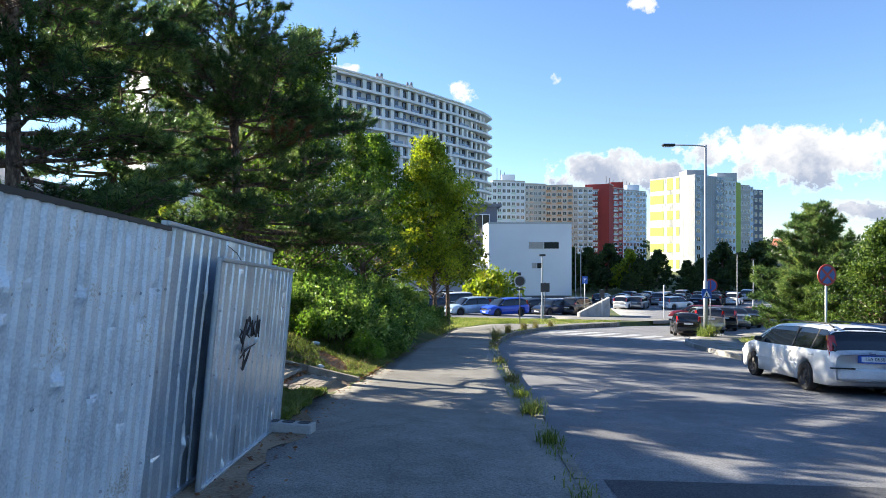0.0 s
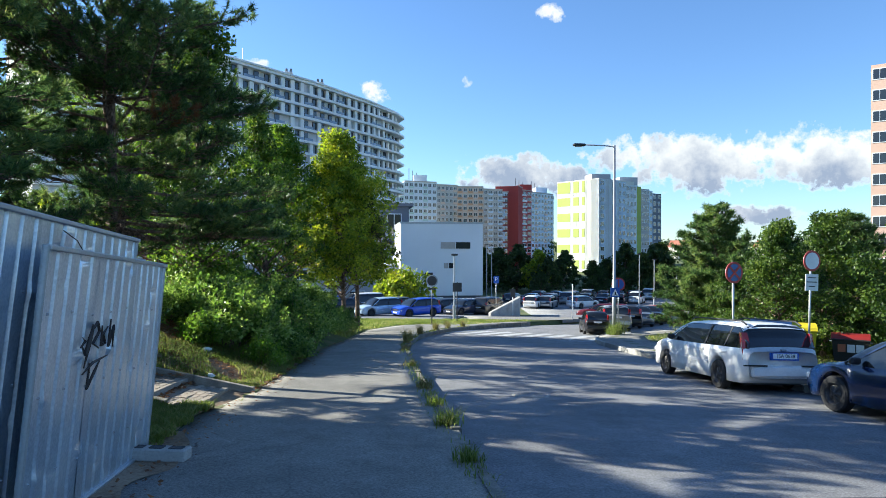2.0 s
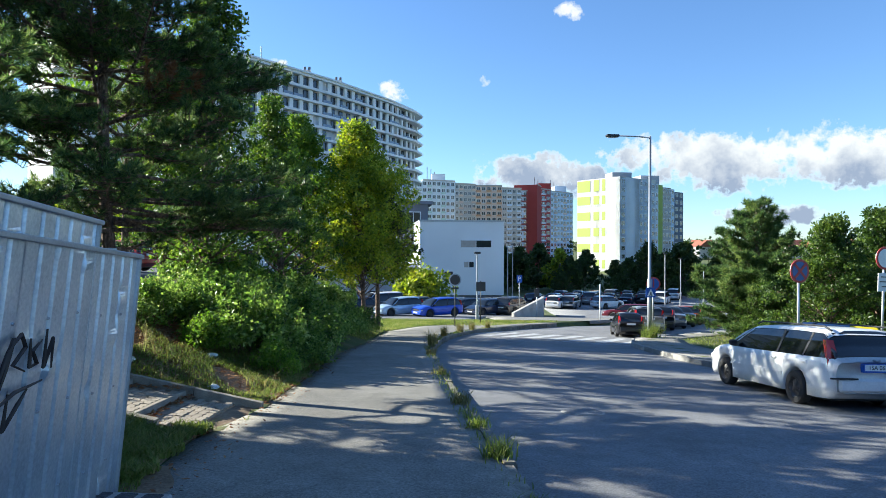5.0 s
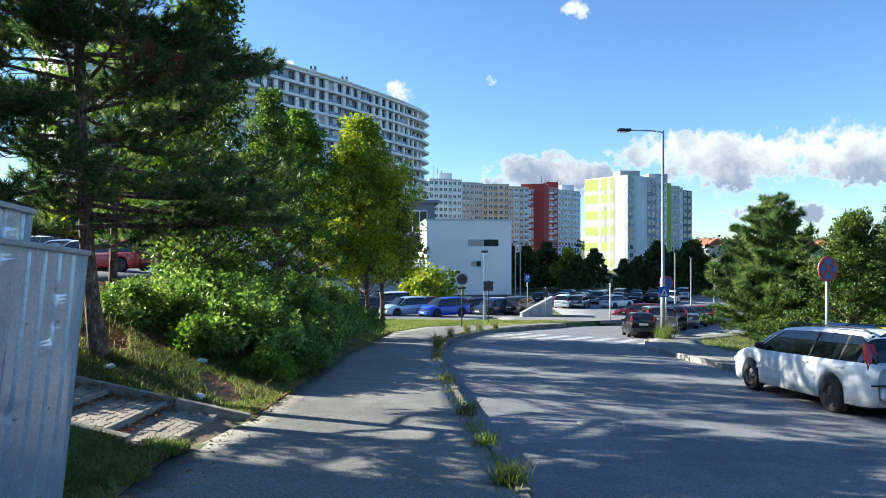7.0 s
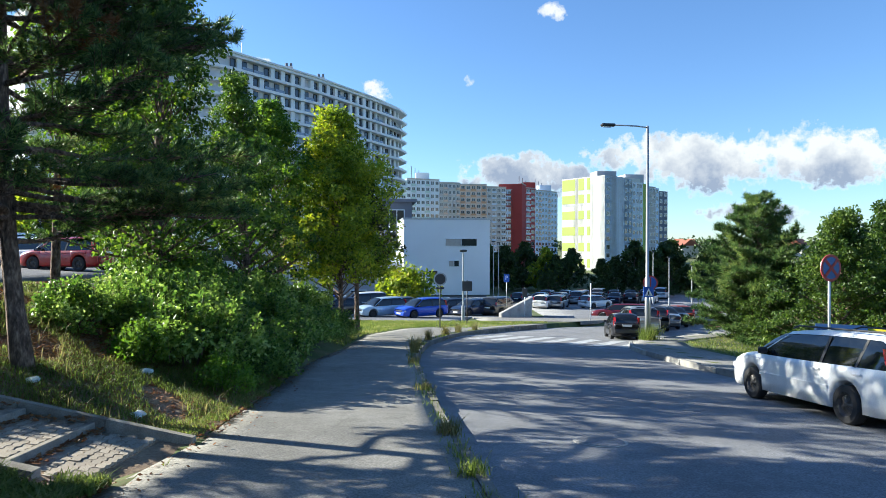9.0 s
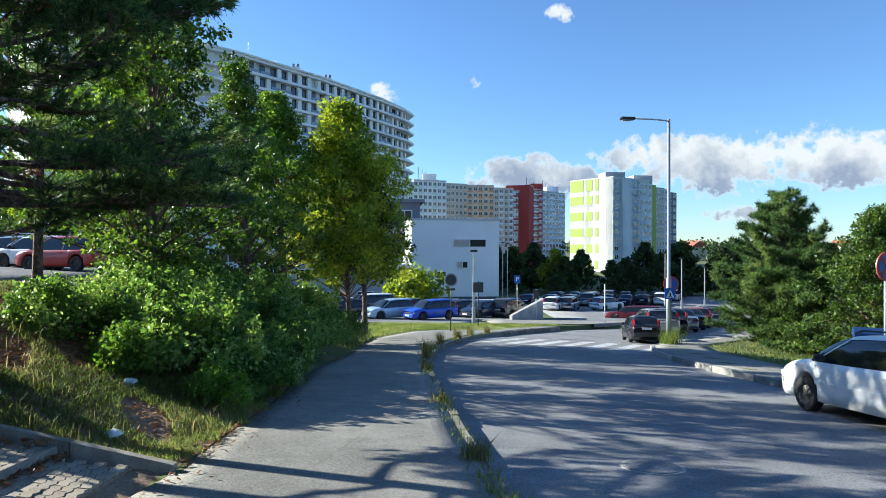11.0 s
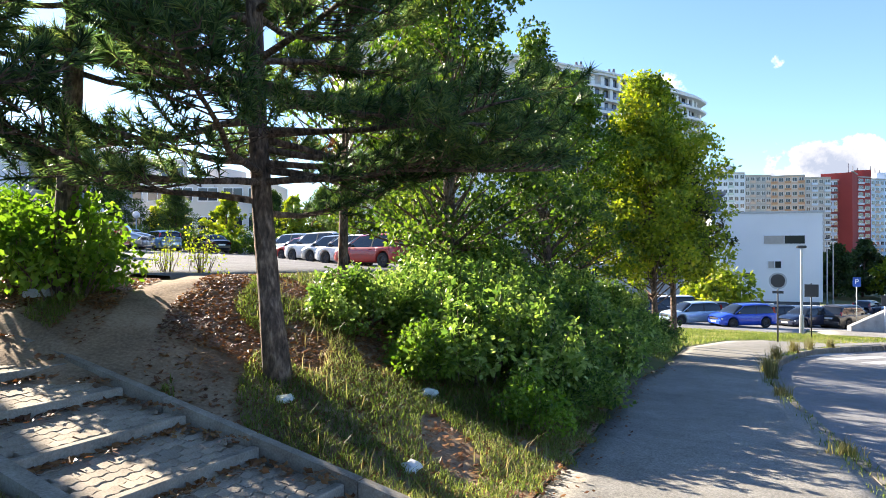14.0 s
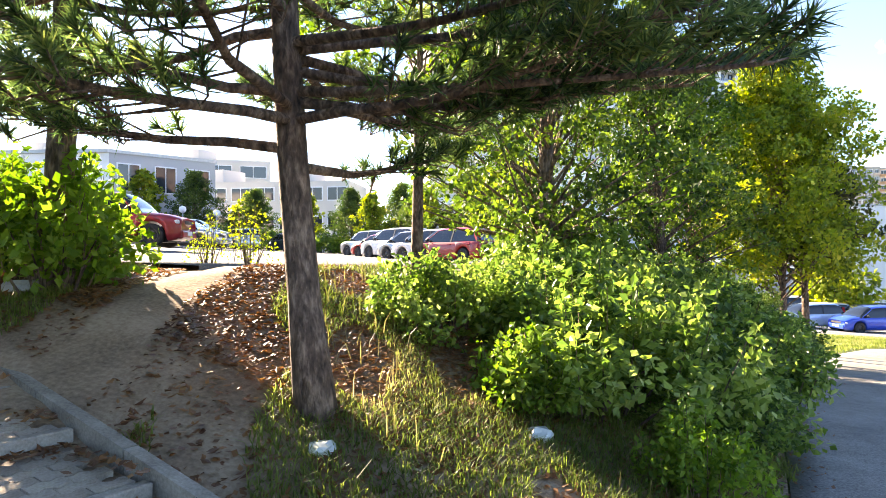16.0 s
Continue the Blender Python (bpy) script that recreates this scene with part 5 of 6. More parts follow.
lamp = thing("street_lamp", pose(12.42, 31.0, hz(12.42, 31.0)), "tall galvanised street lamp with a single arm", "street lamp")
part("pole", tube(bmesh.new(), [(0, 0, -0.2), (0, 0, 2.6), (0, 0, 2.62), (0, 0, 9.05)], [0.10, 0.10, 0.07, 0.055], 12), STEEL, lamp, smooth=True)
part("arm", tube(bmesh.new(), [(0, 0, 8.98), (-0.5, 0, 9.03), (-1.55, 0, 9.05)], 0.032, 8), STEEL, lamp, smooth=True)
part("lamp_head", boxes((-2.05, -1.45, -0.13, 0.13, 8.98, 9.10), bevel=0.04), BLACK, lamp)
part("lamp_glass", boxes((-1.98, -1.6, -0.10, 0.10, 8.95, 8.98), bevel=0.01), LAMP_CLEAR, lamp)
cs = part("crossing_sign", boxes((-0.225, 0.225, -0.13, -0.11, 1.80, 2.25)), BLUE_SIGN, lamp, "blue square pedestrian crossing sign")
tri = bmesh.new()
tri.faces.new([tri.verts.new(v) for v in ((-0.175, -0.134, 1.86), (0.175, -0.134, 1.86), (0, -0.134, 2.19))])
tri = part("sign_triangle", tri, WHITE, cs)
part("sign_figure", boxes((-0.03, 0.03, -0.138, -0.136, 1.90, 2.05), (-0.075, -0.025, -0.138, -0.136, 1.875, 1.915), (0.025, 0.075, -0.138, -0.136, 1.875, 1.915)), BLACK, tri)

ns2 = thing("road_sign", pose(13.3, 32.6, hz(13.3, 32.6), 0, 0, -10), "faded round no-stopping sign on a steel post", "road sign")
post(ns2, 2.75)
ring_sign(ns2, 2.45, 0.33, BLUE_SIGN, RED_SIGN)
part("sign_bar", boxes((-0.03, 0.03, -0.05, -0.046, 2.20, 2.70)), RED_SIGN, ns2)

FADED_BLUE = paint("sign_blue_faded", (0.05, 0.12, 0.30), 0.4)
ns = thing("road_sign", pose(10.05, 17.2, hz(10.05, 17.2), 0, 0, 12), "round no-stopping sign, faded blue with a red rim and cross", "road sign")
NS_Z = 0.97 - hz(10.05, 17.2)
post(ns, NS_Z + 0.24)
ring_sign(ns, NS_Z, 0.285, FADED_BLUE, RED_SIGN)
for a in (45, -45):
    part("sign_bar", boxes((-0.03, 0.03, -0.052 - 0.002 * (a > 0), -0.046, -0.225, 0.225)), RED_SIGN, ns).matrix_local = pose(0, 0, NS_Z, 0, a, 0)
ne = thing("road_sign", pose(12.6, 17.7, hz(12.6, 17.7), 0, 1.8, 8), "round white sign with a red rim above a white plate", "road sign")
post(ne, 3.2)
ring_sign(ne, 2.95, 0.29, WHITE, RED_SIGN)
tp = part("text_plate", boxes((-0.22, 0.22, -0.05, -0.035, 2.12, 2.58)), WHITE, ne)
for i, w in enumerate((0.14, 0.18, 0.10)):
    part("text_bar", boxes((-w, w, -0.054, -0.05, 2.47 - i * 0.12, 2.495 - i * 0.12)), BLACK, tp)

DARK_STEEL = paint("dark_steel", (0.06, 0.062, 0.065), 0.5, metal=0.5)
db = thing("road_sign", pose(4.33, 36.9, hz(4.33, 36.9)), "round road sign seen from its grey back", "road sign")
post(db, 2.75, mat=DARK_STEEL)
ring_sign(db, 2.45, 0.33, DARK_STEEL, STEEL)
part("small_plate", boxes((-0.2, 0.2, -0.05, -0.035, 1.95, 2.05)), DARK_STEEL, db)
sq = thing("road_sign", pose(6.35, 40.8, hz(6.35, 40.8)), "square road sign seen from its dark back", "road sign")
post(sq, 2.5, mat=DARK_STEEL)
part("sign_plate", boxes((-0.28, 0.28, -0.05, -0.035, 1.9, 2.45)), DARK_STEEL, sq)


def park_lamp(x, y, h, label, z=None):
    o = thing("lamp_post", pose(x, y, hz(x, y) if z is None else z), label, "street lamp")
    part("pole", tube(bmesh.new(), [(0, 0, -0.2), (0, 0, 1.0), (0, 0, 1.02), (0, 0, h)], [0.11, 0.11, 0.06, 0.05], 10), STEEL, o)
    part("lamp_head", boxes((-0.22, 0.22, -0.14, 0.14, h - 0.02, h + 0.12), bevel=0.04), DARK_STEEL, o)
    return o


park_lamp(6.85, 45.2, 4.4, "grey car park lamp post with a flat head")
for x, y, h in ((36.8, 82.0, 6.6), (37.4, 79.0, 5.9), (18.5, 88.0, 7.5), (17.0, 84.0, 7.5), (43.0, 84.0, 5.0)):
    park_lamp(x, y, h, "slim lamp post in the far car park")
for x, y, h in ((-38.0, 45.6, 2.5), (-36.4, 47.3, 2.4)):
    o = thing("lamp_post", pose(x, y, float(lot_z(x, y))), "low lamp post with a white globe by the hedge", "street lamp")
    post(o, h, 0.04)
    bm = bmesh.new()
    bmesh.ops.create_uvsphere(bm, u_segments=16, v_segments=10, radius=0.26, matrix=Matrix.Translation((0, 0, h + 0.18)))
    part("globe", bm, WHITE, o, smooth=True)
ps = thing("parking_sign", pose(11.9, 55.0, hz(11.9, 55.0)), "blue parking sign on a slim post", "road sign")
post(ps, 3.35)
pl = part("sign_plate", boxes((-0.22, 0.22, -0.05, -0.035, 2.75, 3.35)), BLUE_SIGN, ps)
words("P", 0.46, WHITE, pl, pose(0, -0.054, 3.06, 90, 0, 0))
ps2 = thing("road_sign", pose(12.9, 53.2, hz(12.9, 53.2)), "narrow sign post beside the concrete ramp", "road sign")
post(ps2, 2.3, mat=WHITE)
part("sign_plate", boxes((-0.2, 0.2, -0.05, -0.035, 1.6, 2.25)), DARK_STEEL, ps2)
bo = thing("barrier_post", pose(15.9, 47.2, hz(15.9, 47.2)), "white upright height post on the grass strip", "post")
post(bo, 2.6, 0.04, mat=WHITE)

ramp = thing("ramp_wall", Matrix(), "pale concrete ramp wall that rises from the car park edge", "wall")
rv = []
for x, y, h in ((10.9, 52.3, 0.35), (13.6, 53.8, 1.55), (14.9, 58.5, 1.65)):
    zb = hz(x, y) - 0.3
    rv.append((x, y, zb, zb + 0.3 + h))
bm = bmesh.new()
out = [Vector((0.15, -0.25, 0)), Vector((0.25, -0.15, 0)), Vector((0.28, 0, 0))]
cols = []
for (x, y, z0, z1), o in zip(rv, out):
    cols.append([bm.verts.new(v) for v in ((x, y, z0), (x, y, z1), (x - o.x, y - o.y, z1), (x - o.x, y - o.y, z0))])
for a, b in zip(cols, cols[1:]):
    for i in range(4):
        bm.faces.new((a[i], a[(i + 1) % 4], b[(i + 1) % 4], b[i]))
bm.faces.new(cols[0][::-1])
bm.faces.new(cols[-1])
bmesh.ops.recalc_face_normals(bm, faces=bm.faces)
part("wall", bm, CONCRETE, ramp)
low = thing("garden_wall", Matrix(), "long low white wall behind the parked cars", "wall")
for i in range(5):
    x0, x1 = -6 + i * 3.6, -6 + (i + 1) * 3.6 - 0.03
    y0 = 64.5 - i * 0.9
    part("wall_panel", boxes((x0, x1, y0, y0 + 0.3, hz(x0, y0) - 0.5, hz(x0, y0) + 1.35), bevel=0.02), WHITE, low)


def bin_container(x, y, turn, body, lid, label):
    o = thing("waste_container", pose(x, y, hz(x, y), 0, 0, turn), label, "waste container")
    v = [(-0.60, -0.45, 0.22), (0.60, -0.45, 0.22), (0.60, 0.45, 0.22), (-0.60, 0.45, 0.22), (-0.68, -0.54, 1.12), (0.68, -0.54, 1.12), (0.68, 0.54, 1.12), (-0.68, 0.54, 1.12)]
    link("body", mesh(v, [(0, 1, 5, 4), (1, 2, 6, 5), (2, 3, 7, 6), (3, 0, 4, 7), (3, 2, 1, 0), (4, 5, 6, 7)]), body, o)
    part("rim", boxes((-0.72, 0.72, -0.58, 0.58, 1.10, 1.17), bevel=0.02), body, o)
    bm = bmesh.new()
    n = 8
    rows = []
    for i in range(n + 1):
        a = math.pi * i / n
        rows.append([bm.verts.new((sx * 0.70, -0.56 * math.cos(a), 1.175 + 0.20 * math.sin(a))) for sx in (-1, 1)])
    for a, b in zip(rows, rows[1:]):
        bm.faces.new((a[0], a[1], b[1], b[0]))
    bm.faces.new([r[0] for r in rows][::-1])
    bm.faces.new([r[1] for r in rows])
    part("lid", bm, lid, o)
    for sx in (-0.48, 0.48):
        for sy in (-0.36, 0.36):
            part("caster", tube(bmesh.new(), [(sx - 0.03, sy, 0.10), (sx + 0.03, sy, 0.10)], 0.10, 12), RUBBER, o)
    part("trunnion", tube(bmesh.new(), [(-0.78, 0, 1.0), (0.78, 0, 1.0)], 0.025, 8), STEEL, o)
    return o


YELLOW = paint("yellow_plastic", (0.62, 0.50, 0.02), 0.5)
REDLID = paint("red_plastic", (0.24, 0.016, 0.014), 0.5)
BLUEP = paint("blue_plastic", (0.008, 0.035, 0.12), 0.5)
bin_container(16.45, 23.6, -30, YELLOW, YELLOW, "yellow recycling container on wheels at the lawn edge")
rb_ = bin_container(18.45, 23.2, -40, BLACK, REDLID, "black waste container with a red lid and stickers")
rb_.scale = (0.88, 0.88, 0.88)
for i, (c, x) in enumerate(((REDLID, -0.32), (WHITE, 0.02), (WHITE, 0.34))):
    part("sticker", boxes((x - 0.14, x + 0.14, -0.53, -0.50, 0.62, 0.95)), c if i else paint("sticker_orange", (0.45, 0.14, 0.07)), rb_)
bin_container(15.7, 23.9, -35, BLUEP, BLUEP, "blue recycling container under the trees")

# breeze block that weighs down the gate post
bl = thing("concrete_block", pose(-1.80, 7.62, float(walk_z(-1.80, 7.62)) + 0.012, -3.5, 1.5, -8), "grey hollow concrete block at the foot of the fence", "block")
bm = boxes((-0.30, 0.30, -0.10, 0.10, 0.0, 0.115), bevel=0.012)
part("body", bm, CONCRETE, bl)
# no holes are cut: dark plates on top paint the shade inside the cells
for x in (-0.19, 0.0, 0.19):
    part("hollow", boxes((x - 0.065, x + 0.065, -0.055, 0.055, 0.113, 0.119), bevel=0.01), ASPHALT_DARK, bl)

# black spray-paint scrawl on the gate
SPRAY = paint("spray_paint", (0.035, 0.022, 0.018), 0.6)
strokes = [[(0.62, 1.22), (0.72, 1.12), (0.80, 1.30), (0.86, 1.42), (0.80, 1.20), (0.72, 0.98)], [(0.80, 1.32), (0.95, 1.44), (1.02, 1.34), (0.88, 1.22), (1.04, 1.16)], [(1.08, 1.40), (1.10, 1.18), (1.20, 1.20), (1.12, 1.30), (1.24, 1.38)],
           [(1.30, 1.46), (1.30, 1.16), (1.40, 1.38), (1.42, 1.14)], [(0.70, 0.92), (0.95, 1.02), (1.30, 1.06)], [(0.86, 1.02), (0.84, 0.76), (1.00, 0.92), (1.10, 1.02)], [(0.60, 1.20), (0.70, 1.26), (0.62, 1.30)]]
for st in strokes:
    part("graffiti_stroke", tube(bmesh.new(), [(0.029, 0.95 + (a - 1.0) * 0.8, 1.2 + (b - 1.15) * 0.72) for a, b in st], [0.006] + [0.012] * (len(st) - 2) + [0.005], 5), SPRAY, gate)
part("wire", tube(bmesh.new(), [(0.03, 0.5, 1.92), (-0.04, 0.55, 2.0), (-0.10, 0.45, 2.06)], 0.004, 5), BLACK, gate)
for py in (0.35, 2.3):
    part("foot", boxes((-0.02, 0.02, py - 0.02, py + 0.02, -0.16, 0.06)), STEEL, gate)

# crossing, manhole, repaired patch
zebra = thing("zebra_crossing", Matrix(), "worn white stripes of a pedestrian crossing", "road marking")
zebra["kind"] = "structure"
e, g = Vector((0.80, -0.60)), Vector((0.60, 0.80))
for i in range(8):
    c = Vector((8.3, 31.8)) + e * ((i - 3.5) * 1.05)
    pts = [c + e * s * 0.27 + g * q for q in (-1.9, 1.9) for s in (-1, 1)]
    v = [(p.x, p.y, float(road_z(p.x, p.y)) + 0.006) for p in (pts[0], pts[1], pts[3], pts[2])]
    link("stripe", mesh(v, [(0, 1, 2, 3)]), LINE, zebra)
for i in range(22):
    c = Vector((8.3, 31.8)) + e * ((i - 10.5) * 0.42) - g * (2.6 + 0.10 * (i % 2))
    pts = [c + e * s * 0.17 + g * q for q in (-0.06, 0.06) for s in (-1, 1)]
    v = [(p.x, p.y, float(road_z(p.x, p.y)) + 0.006) for p in (pts[0], pts[1], pts[3], pts[2])]
    link("dash", mesh(v, [(0, 1, 2, 3)]), LINE, zebra)
mh = thing("manhole_cover", pose(3.25, 12.53, float(road_z(3.25, 12.53)), -3.9, 1.7, 0), "round iron manhole cover set in pale concrete", "manhole cover")
bm = bmesh.new()
bmesh.ops.create_cone(bm, cap_ends=True, segments=40, radius1=0.34, radius2=0.335, depth=0.02)
part("collar", bm, STONE, mh)
bm = bmesh.new()
bmesh.ops.create_cone(bm, cap_ends=True, segments=40, radius1=0.295, radius2=0.295, depth=0.03)
part("cover", bm, ASPHALT, mh)
ribbon("road_patch", lambda y: kerb_left(y) + 0.25, lambda y: 8.95, np.arange(-12, 6.5, 0.4), 8, lambda x, y: road_z(x, y) + 0.005, ASPHALT_DARK, "darker repaired strip of asphalt across the road")


# ---- stair with paved treads ----
STEP_STONE = material("step_stone", [(0.18, 0.155, 0.125), (0.28, 0.25, 0.205), (0.38, 0.345, 0.29)], scale=5, fine=60, rough=0.95, bump=0.7, spread=0.15)
stair = thing("garden_stair", pose(STAIR_AT[0], STAIR_AT[1], 0, 0, 0, math.degrees(math.atan2(STAIR_UP[1], STAIR_UP[0]))), "shallow outdoor stair with paved treads and concrete kerbs", "stairs")
rise, going = 0.146, 0.79
SL = rise / going
for k in range(6):
    s0, s1 = -0.1 + k * 1.0, -0.1 + k * 1.0 + 0.985
    zz = lambda s: -0.50 + SL * (s - 0.9)
    v = [(s, w, zz(s) + dz) for s in (s0, s1) for w, dz in ((-0.05, -0.5), (-0.05, -0.025), (0.03, -0.025), (0.03, -0.5))]
    link("kerb_stone", mesh(v, [(0, 1, 2, 3), (7, 6, 5, 4), (1, 5, 6, 2), (0, 4, 5, 1), (2, 6, 7, 3)]), STEP_STONE, stair)
    v = [(s + 0.75, w, zz(s + 0.75) - 0.04 + dz) for s in (s0, s1) for w, dz in ((1.42, -0.5), (1.42, 0), (1.54, 0), (1.54, -0.5))]
    if k < 5:
        link("kerb_stone", mesh(v, [(0, 1, 2, 3), (7, 6, 5, 4), (1, 5, 6, 2), (0, 4, 5, 1), (2, 6, 7, 3)]), STEP_STONE, stair)
PAVER = material("paver", [(0.25, 0.205, 0.155), (0.37, 0.315, 0.25), (0.46, 0.40, 0.33)], scale=6, fine=60, rough=0.95, bump=0.5, spread=0.15)
# wavy interlocking paver
n = 12
wave = [0.011 * math.sin(2 * math.tau * i / n) for i in range(n + 1)]
lo = [(0.006 + wave[i], 0.004 + 0.192 * i / n) for i in range(n + 1)]
hi = [(0.094 + wave[i], 0.004 + 0.192 * i / n) for i in range(n + 1)][::-1]
loop = (lo + hi)[::-1]
bm = bmesh.new()
bot = [bm.verts.new((a, b, -0.05)) for a, b in loop]
topv = [bm.verts.new((a, b, 0.0)) for a, b in loop]
for i in range(len(loop)):
    bm.faces.new((bot[i], bot[(i + 1) % len(loop)], topv[(i + 1) % len(loop)], topv[i]))
bm.faces.new(topv)
paver_me = bpy.data.meshes.new("paver")
bm.to_mesh(paver_me)
bm.free()
paver_me.materials.append(PAVER)
rng = np.random.default_rng(9)
for k in range(-1, 6):
    z = -0.55 + rise * k
    s = 0.98 + going * k
    if k >= 0:
        part("riser", boxes((s, s + 0.08, 0.06, 1.42, z - 0.30, z), bevel=0.008), STEP_STONE, stair)
    link("bed", mesh([(s + a, w, z + h) for a, h in ((0.08, -0.035), (going + 0.06, 0.027)) for w in (0.06, 1.42)] + [(s + a, w, z - 0.35) for a in (0.08, going + 0.06) for w in (0.06, 1.42)], [(0, 2, 3, 1), (4, 5, 7, 6), (0, 1, 5, 4), (2, 6, 7, 3), (0, 4, 6, 2), (1, 3, 7, 5)]), DIRT, stair)
    if k < 5:
        for i in range(7):
            for j in range(6):
                ob = link("paver", paver_me, None, stair)
                ob.matrix_local = pose(s + 0.085 + i * 0.1, 0.10 + j * 0.2 + 0.1 * (i % 2), z - 0.002 + 0.0085 * i + 0.003 * rng.normal(), rng.normal() * 0.6, -4.9 + rng.normal() * 0.6, 0)

KERB_OLD = material("old_kerb", [(0.10, 0.095, 0.075), (0.20, 0.185, 0.155), (0.30, 0.28, 0.24)], scale=6, fine=60, rough=0.95, bump=0.7, spread=0.25)
# kerb stones along the road
kerb_owner = bpy.data.objects["pavement"]
for side, f, off, y0, y1 in ((0, kerb_left, -0.13, -6.0, 42.0), (1, kerb_right, 0.0, 12.0, 46.0)):
    y = y0
    while y < y1:
        x = float(f(y)) + off
        step = 0.99 if y < 27 else 0.8
        y2 = y + step
        x2 = float(f(y2)) + off
        d = Vector((x2 - x, y2 - y)).normalized()
        nrm = Vector((d.y, -d.x)) * 0.13
        jig = rng.normal() * 0.010
        top_a, top_b = (float(walk_z(x, y)) if side == 0 else float(road_z(x, y)) + 0.135) + 0.018 + jig, (float(walk_z(x2, y2)) if side == 0 else float(road_z(x2, y2)) + 0.135) + 0.018 + jig + rng.normal() * 0.006
        e2 = (x2 - d.x * 0.012, y2 - d.y * 0.012)
        v = []
        for (px, py), zt in (((x, y), top_a), (e2, top_b)):
            for q, dz in ((0.0, -0.35), (0.0, 0.0), (0.85, 0.0), (1.0, -0.03), (1.0, -0.35)):
                v.append((px + nrm.x * q + jig, py + nrm.y * q, zt + dz))
        link("kerb_stone", mesh(v, [(0, 1, 2, 3, 4), (9, 8, 7, 6, 5), (1, 6, 7, 2), (2, 7, 8, 3), (3, 8, 9, 4), (0, 5, 6, 1)]), KERB_OLD if side == 0 else STONE, kerb_owner)
        y = y2


# ---- grass, weeds, fallen leaves, litter ----
def blades(pts, rng, lo, hi, width=0.006, bend=0.5):
    """Bent grass blades, one to a point."""
    n = len(pts)
    p = np.array(pts)
    h = (lo + (hi - lo) * rng.random(n))[:, None]
    a = rng.random(n) * math.tau
    lean = np.stack([np.cos(a), np.sin(a), np.zeros(n)], 1) * (bend * rng.random(n))[:, None]
    s = np.stack([-np.sin(a), np.cos(a), np.zeros(n)], 1) * width
    up = np.array((0, 0, 1.0))
    m = p + h * 0.55 * (up + lean * 0.5)
    t = p + h * (up * 0.95 + lean * 1.1)
    q = np.stack([p - s, p + s, m + s * 0.8, m - s * 0.8, t], 1).reshape(-1, 3)
    i = (np.arange(n) * 5)[:, None]
    f = np.concatenate([i + (0, 1, 2), i + (0, 2, 3), i + (3, 2, 4)], 1).reshape(-1, 3)
    return q, f


def strew(n, rng, x0, x1, y0, y1, keep):
    x = x0 + (x1 - x0) * rng.random(n)
    y = y0 + (y1 - y0) * rng.random(n)
    k = keep(x, y)
    x, y = x[k], y[k]
    return np.stack([x, y, base_z(x, y) + 0.03], 1)


def patchy(x, y, s=1.3, seed=0.0):
    return np.sin(x * s * 1.7 + seed) * np.sin(y * s * 1.3 + 2 * seed) + 0.6 * np.sin(x * s * 3.9 + y * s * 2.7 + seed)


def trodden(x, y):
    """How near the worn path from the stair up to the car park runs."""
    px = np.interp(y, (12.4, 13.4, 14.6, 16.4), (-5.4, -5.6, -6.3, -7.0))
    return np.abs(x - px)


rng = np.random.default_rng(31)
up_ok = lambda x, y: ~((stair_local(x, y)[0] > -0.2) & (stair_local(x, y)[0] < 6) & (stair_local(x, y)[1] > -0.12) & (stair_local(x, y)[1] < 1.6))
bank = strew(230000, rng, -8, -1.0, 8.0, 25, lambda x, y: (x < edge_left(y) - 0.03 + 0.12 * patchy(x, y, 4)) & up_ok(x, y) & (trodden(x, y) > 0.75) & (patchy(x, y) > np.where((x > -3.5) & (y > 12.4), -0.85, np.where(y < 11.5, -0.6, 0.1))) & ~((y > 15.5) & (x < -6.8)))
q, f = blades(bank, rng, 0.025, 0.09, 0.0048, 1.7)
tagged(link("grass", mesh(q.tolist(), f.tolist()), GRASS), "rough green grass growing on the bank", "grass", kind="stuff")
tall = strew(2600, rng, -9, -1.2, 9.0, 22, lambda x, y: (x < edge_left(y) - 0.1) & up_ok(x, y) & (trodden(x, y) > 0.9) & (patchy(x, y, 0.8, 2) > 0.3) & ~((y > 15.5) & (x < -6.8)))
q, f = blades(tall, rng, 0.12, 0.32, 0.005, 1.0)
tagged(link("tall_grass", mesh(q.tolist(), f.tolist()), GRASS_DRY), "tall straw-coloured grass among the shrubs", "grass", kind="stuff")
lawn = strew(70000, rng, -2.0, 12.0, 25.0, 44.5, lambda x, y: ((x < edge_left(y) - 0.05) & (x > -2)) | ((y > 36) & (x > edge_left(y) - 3) & (x < kerb_left(y) - 1.2) & (y > 37.5)))
q, f = blades(lawn, rng, 0.05, 0.13, 0.010)
tagged(link("lawn", mesh(q.tolist(), f.tolist()), GRASS), "sunlit short grass beside the car park", "grass", kind="stuff")
lawn2 = strew(42000, rng, 11.0, 30.0, 10.0, 48.0, lambda x, y: x > kerb_right(y) + 2.35)
q, f = blades(lawn2, rng, 0.04, 0.10, 0.014)
tagged(link("lawn", mesh(q.tolist(), f.tolist()), GRASS), "mown grass under the trees beyond the footway", "grass", kind="stuff")
clump = strew(16000, rng, -3.4, -1.85, 8.3, 11.1, lambda x, y: (x < edge_left(y) + 0.06 * patchy(x, y, 6)) & up_ok(x, y) & (patchy(x, y, 2.2, 1) > -0.7))
q, f = blades(clump, rng, 0.04, 0.13, 0.009, 1.6)
tagged(link("rough_grass", mesh(q.tolist(), f.tolist()), GRASS), "rank dark green grass between fence and stair", "grass", kind="stuff")
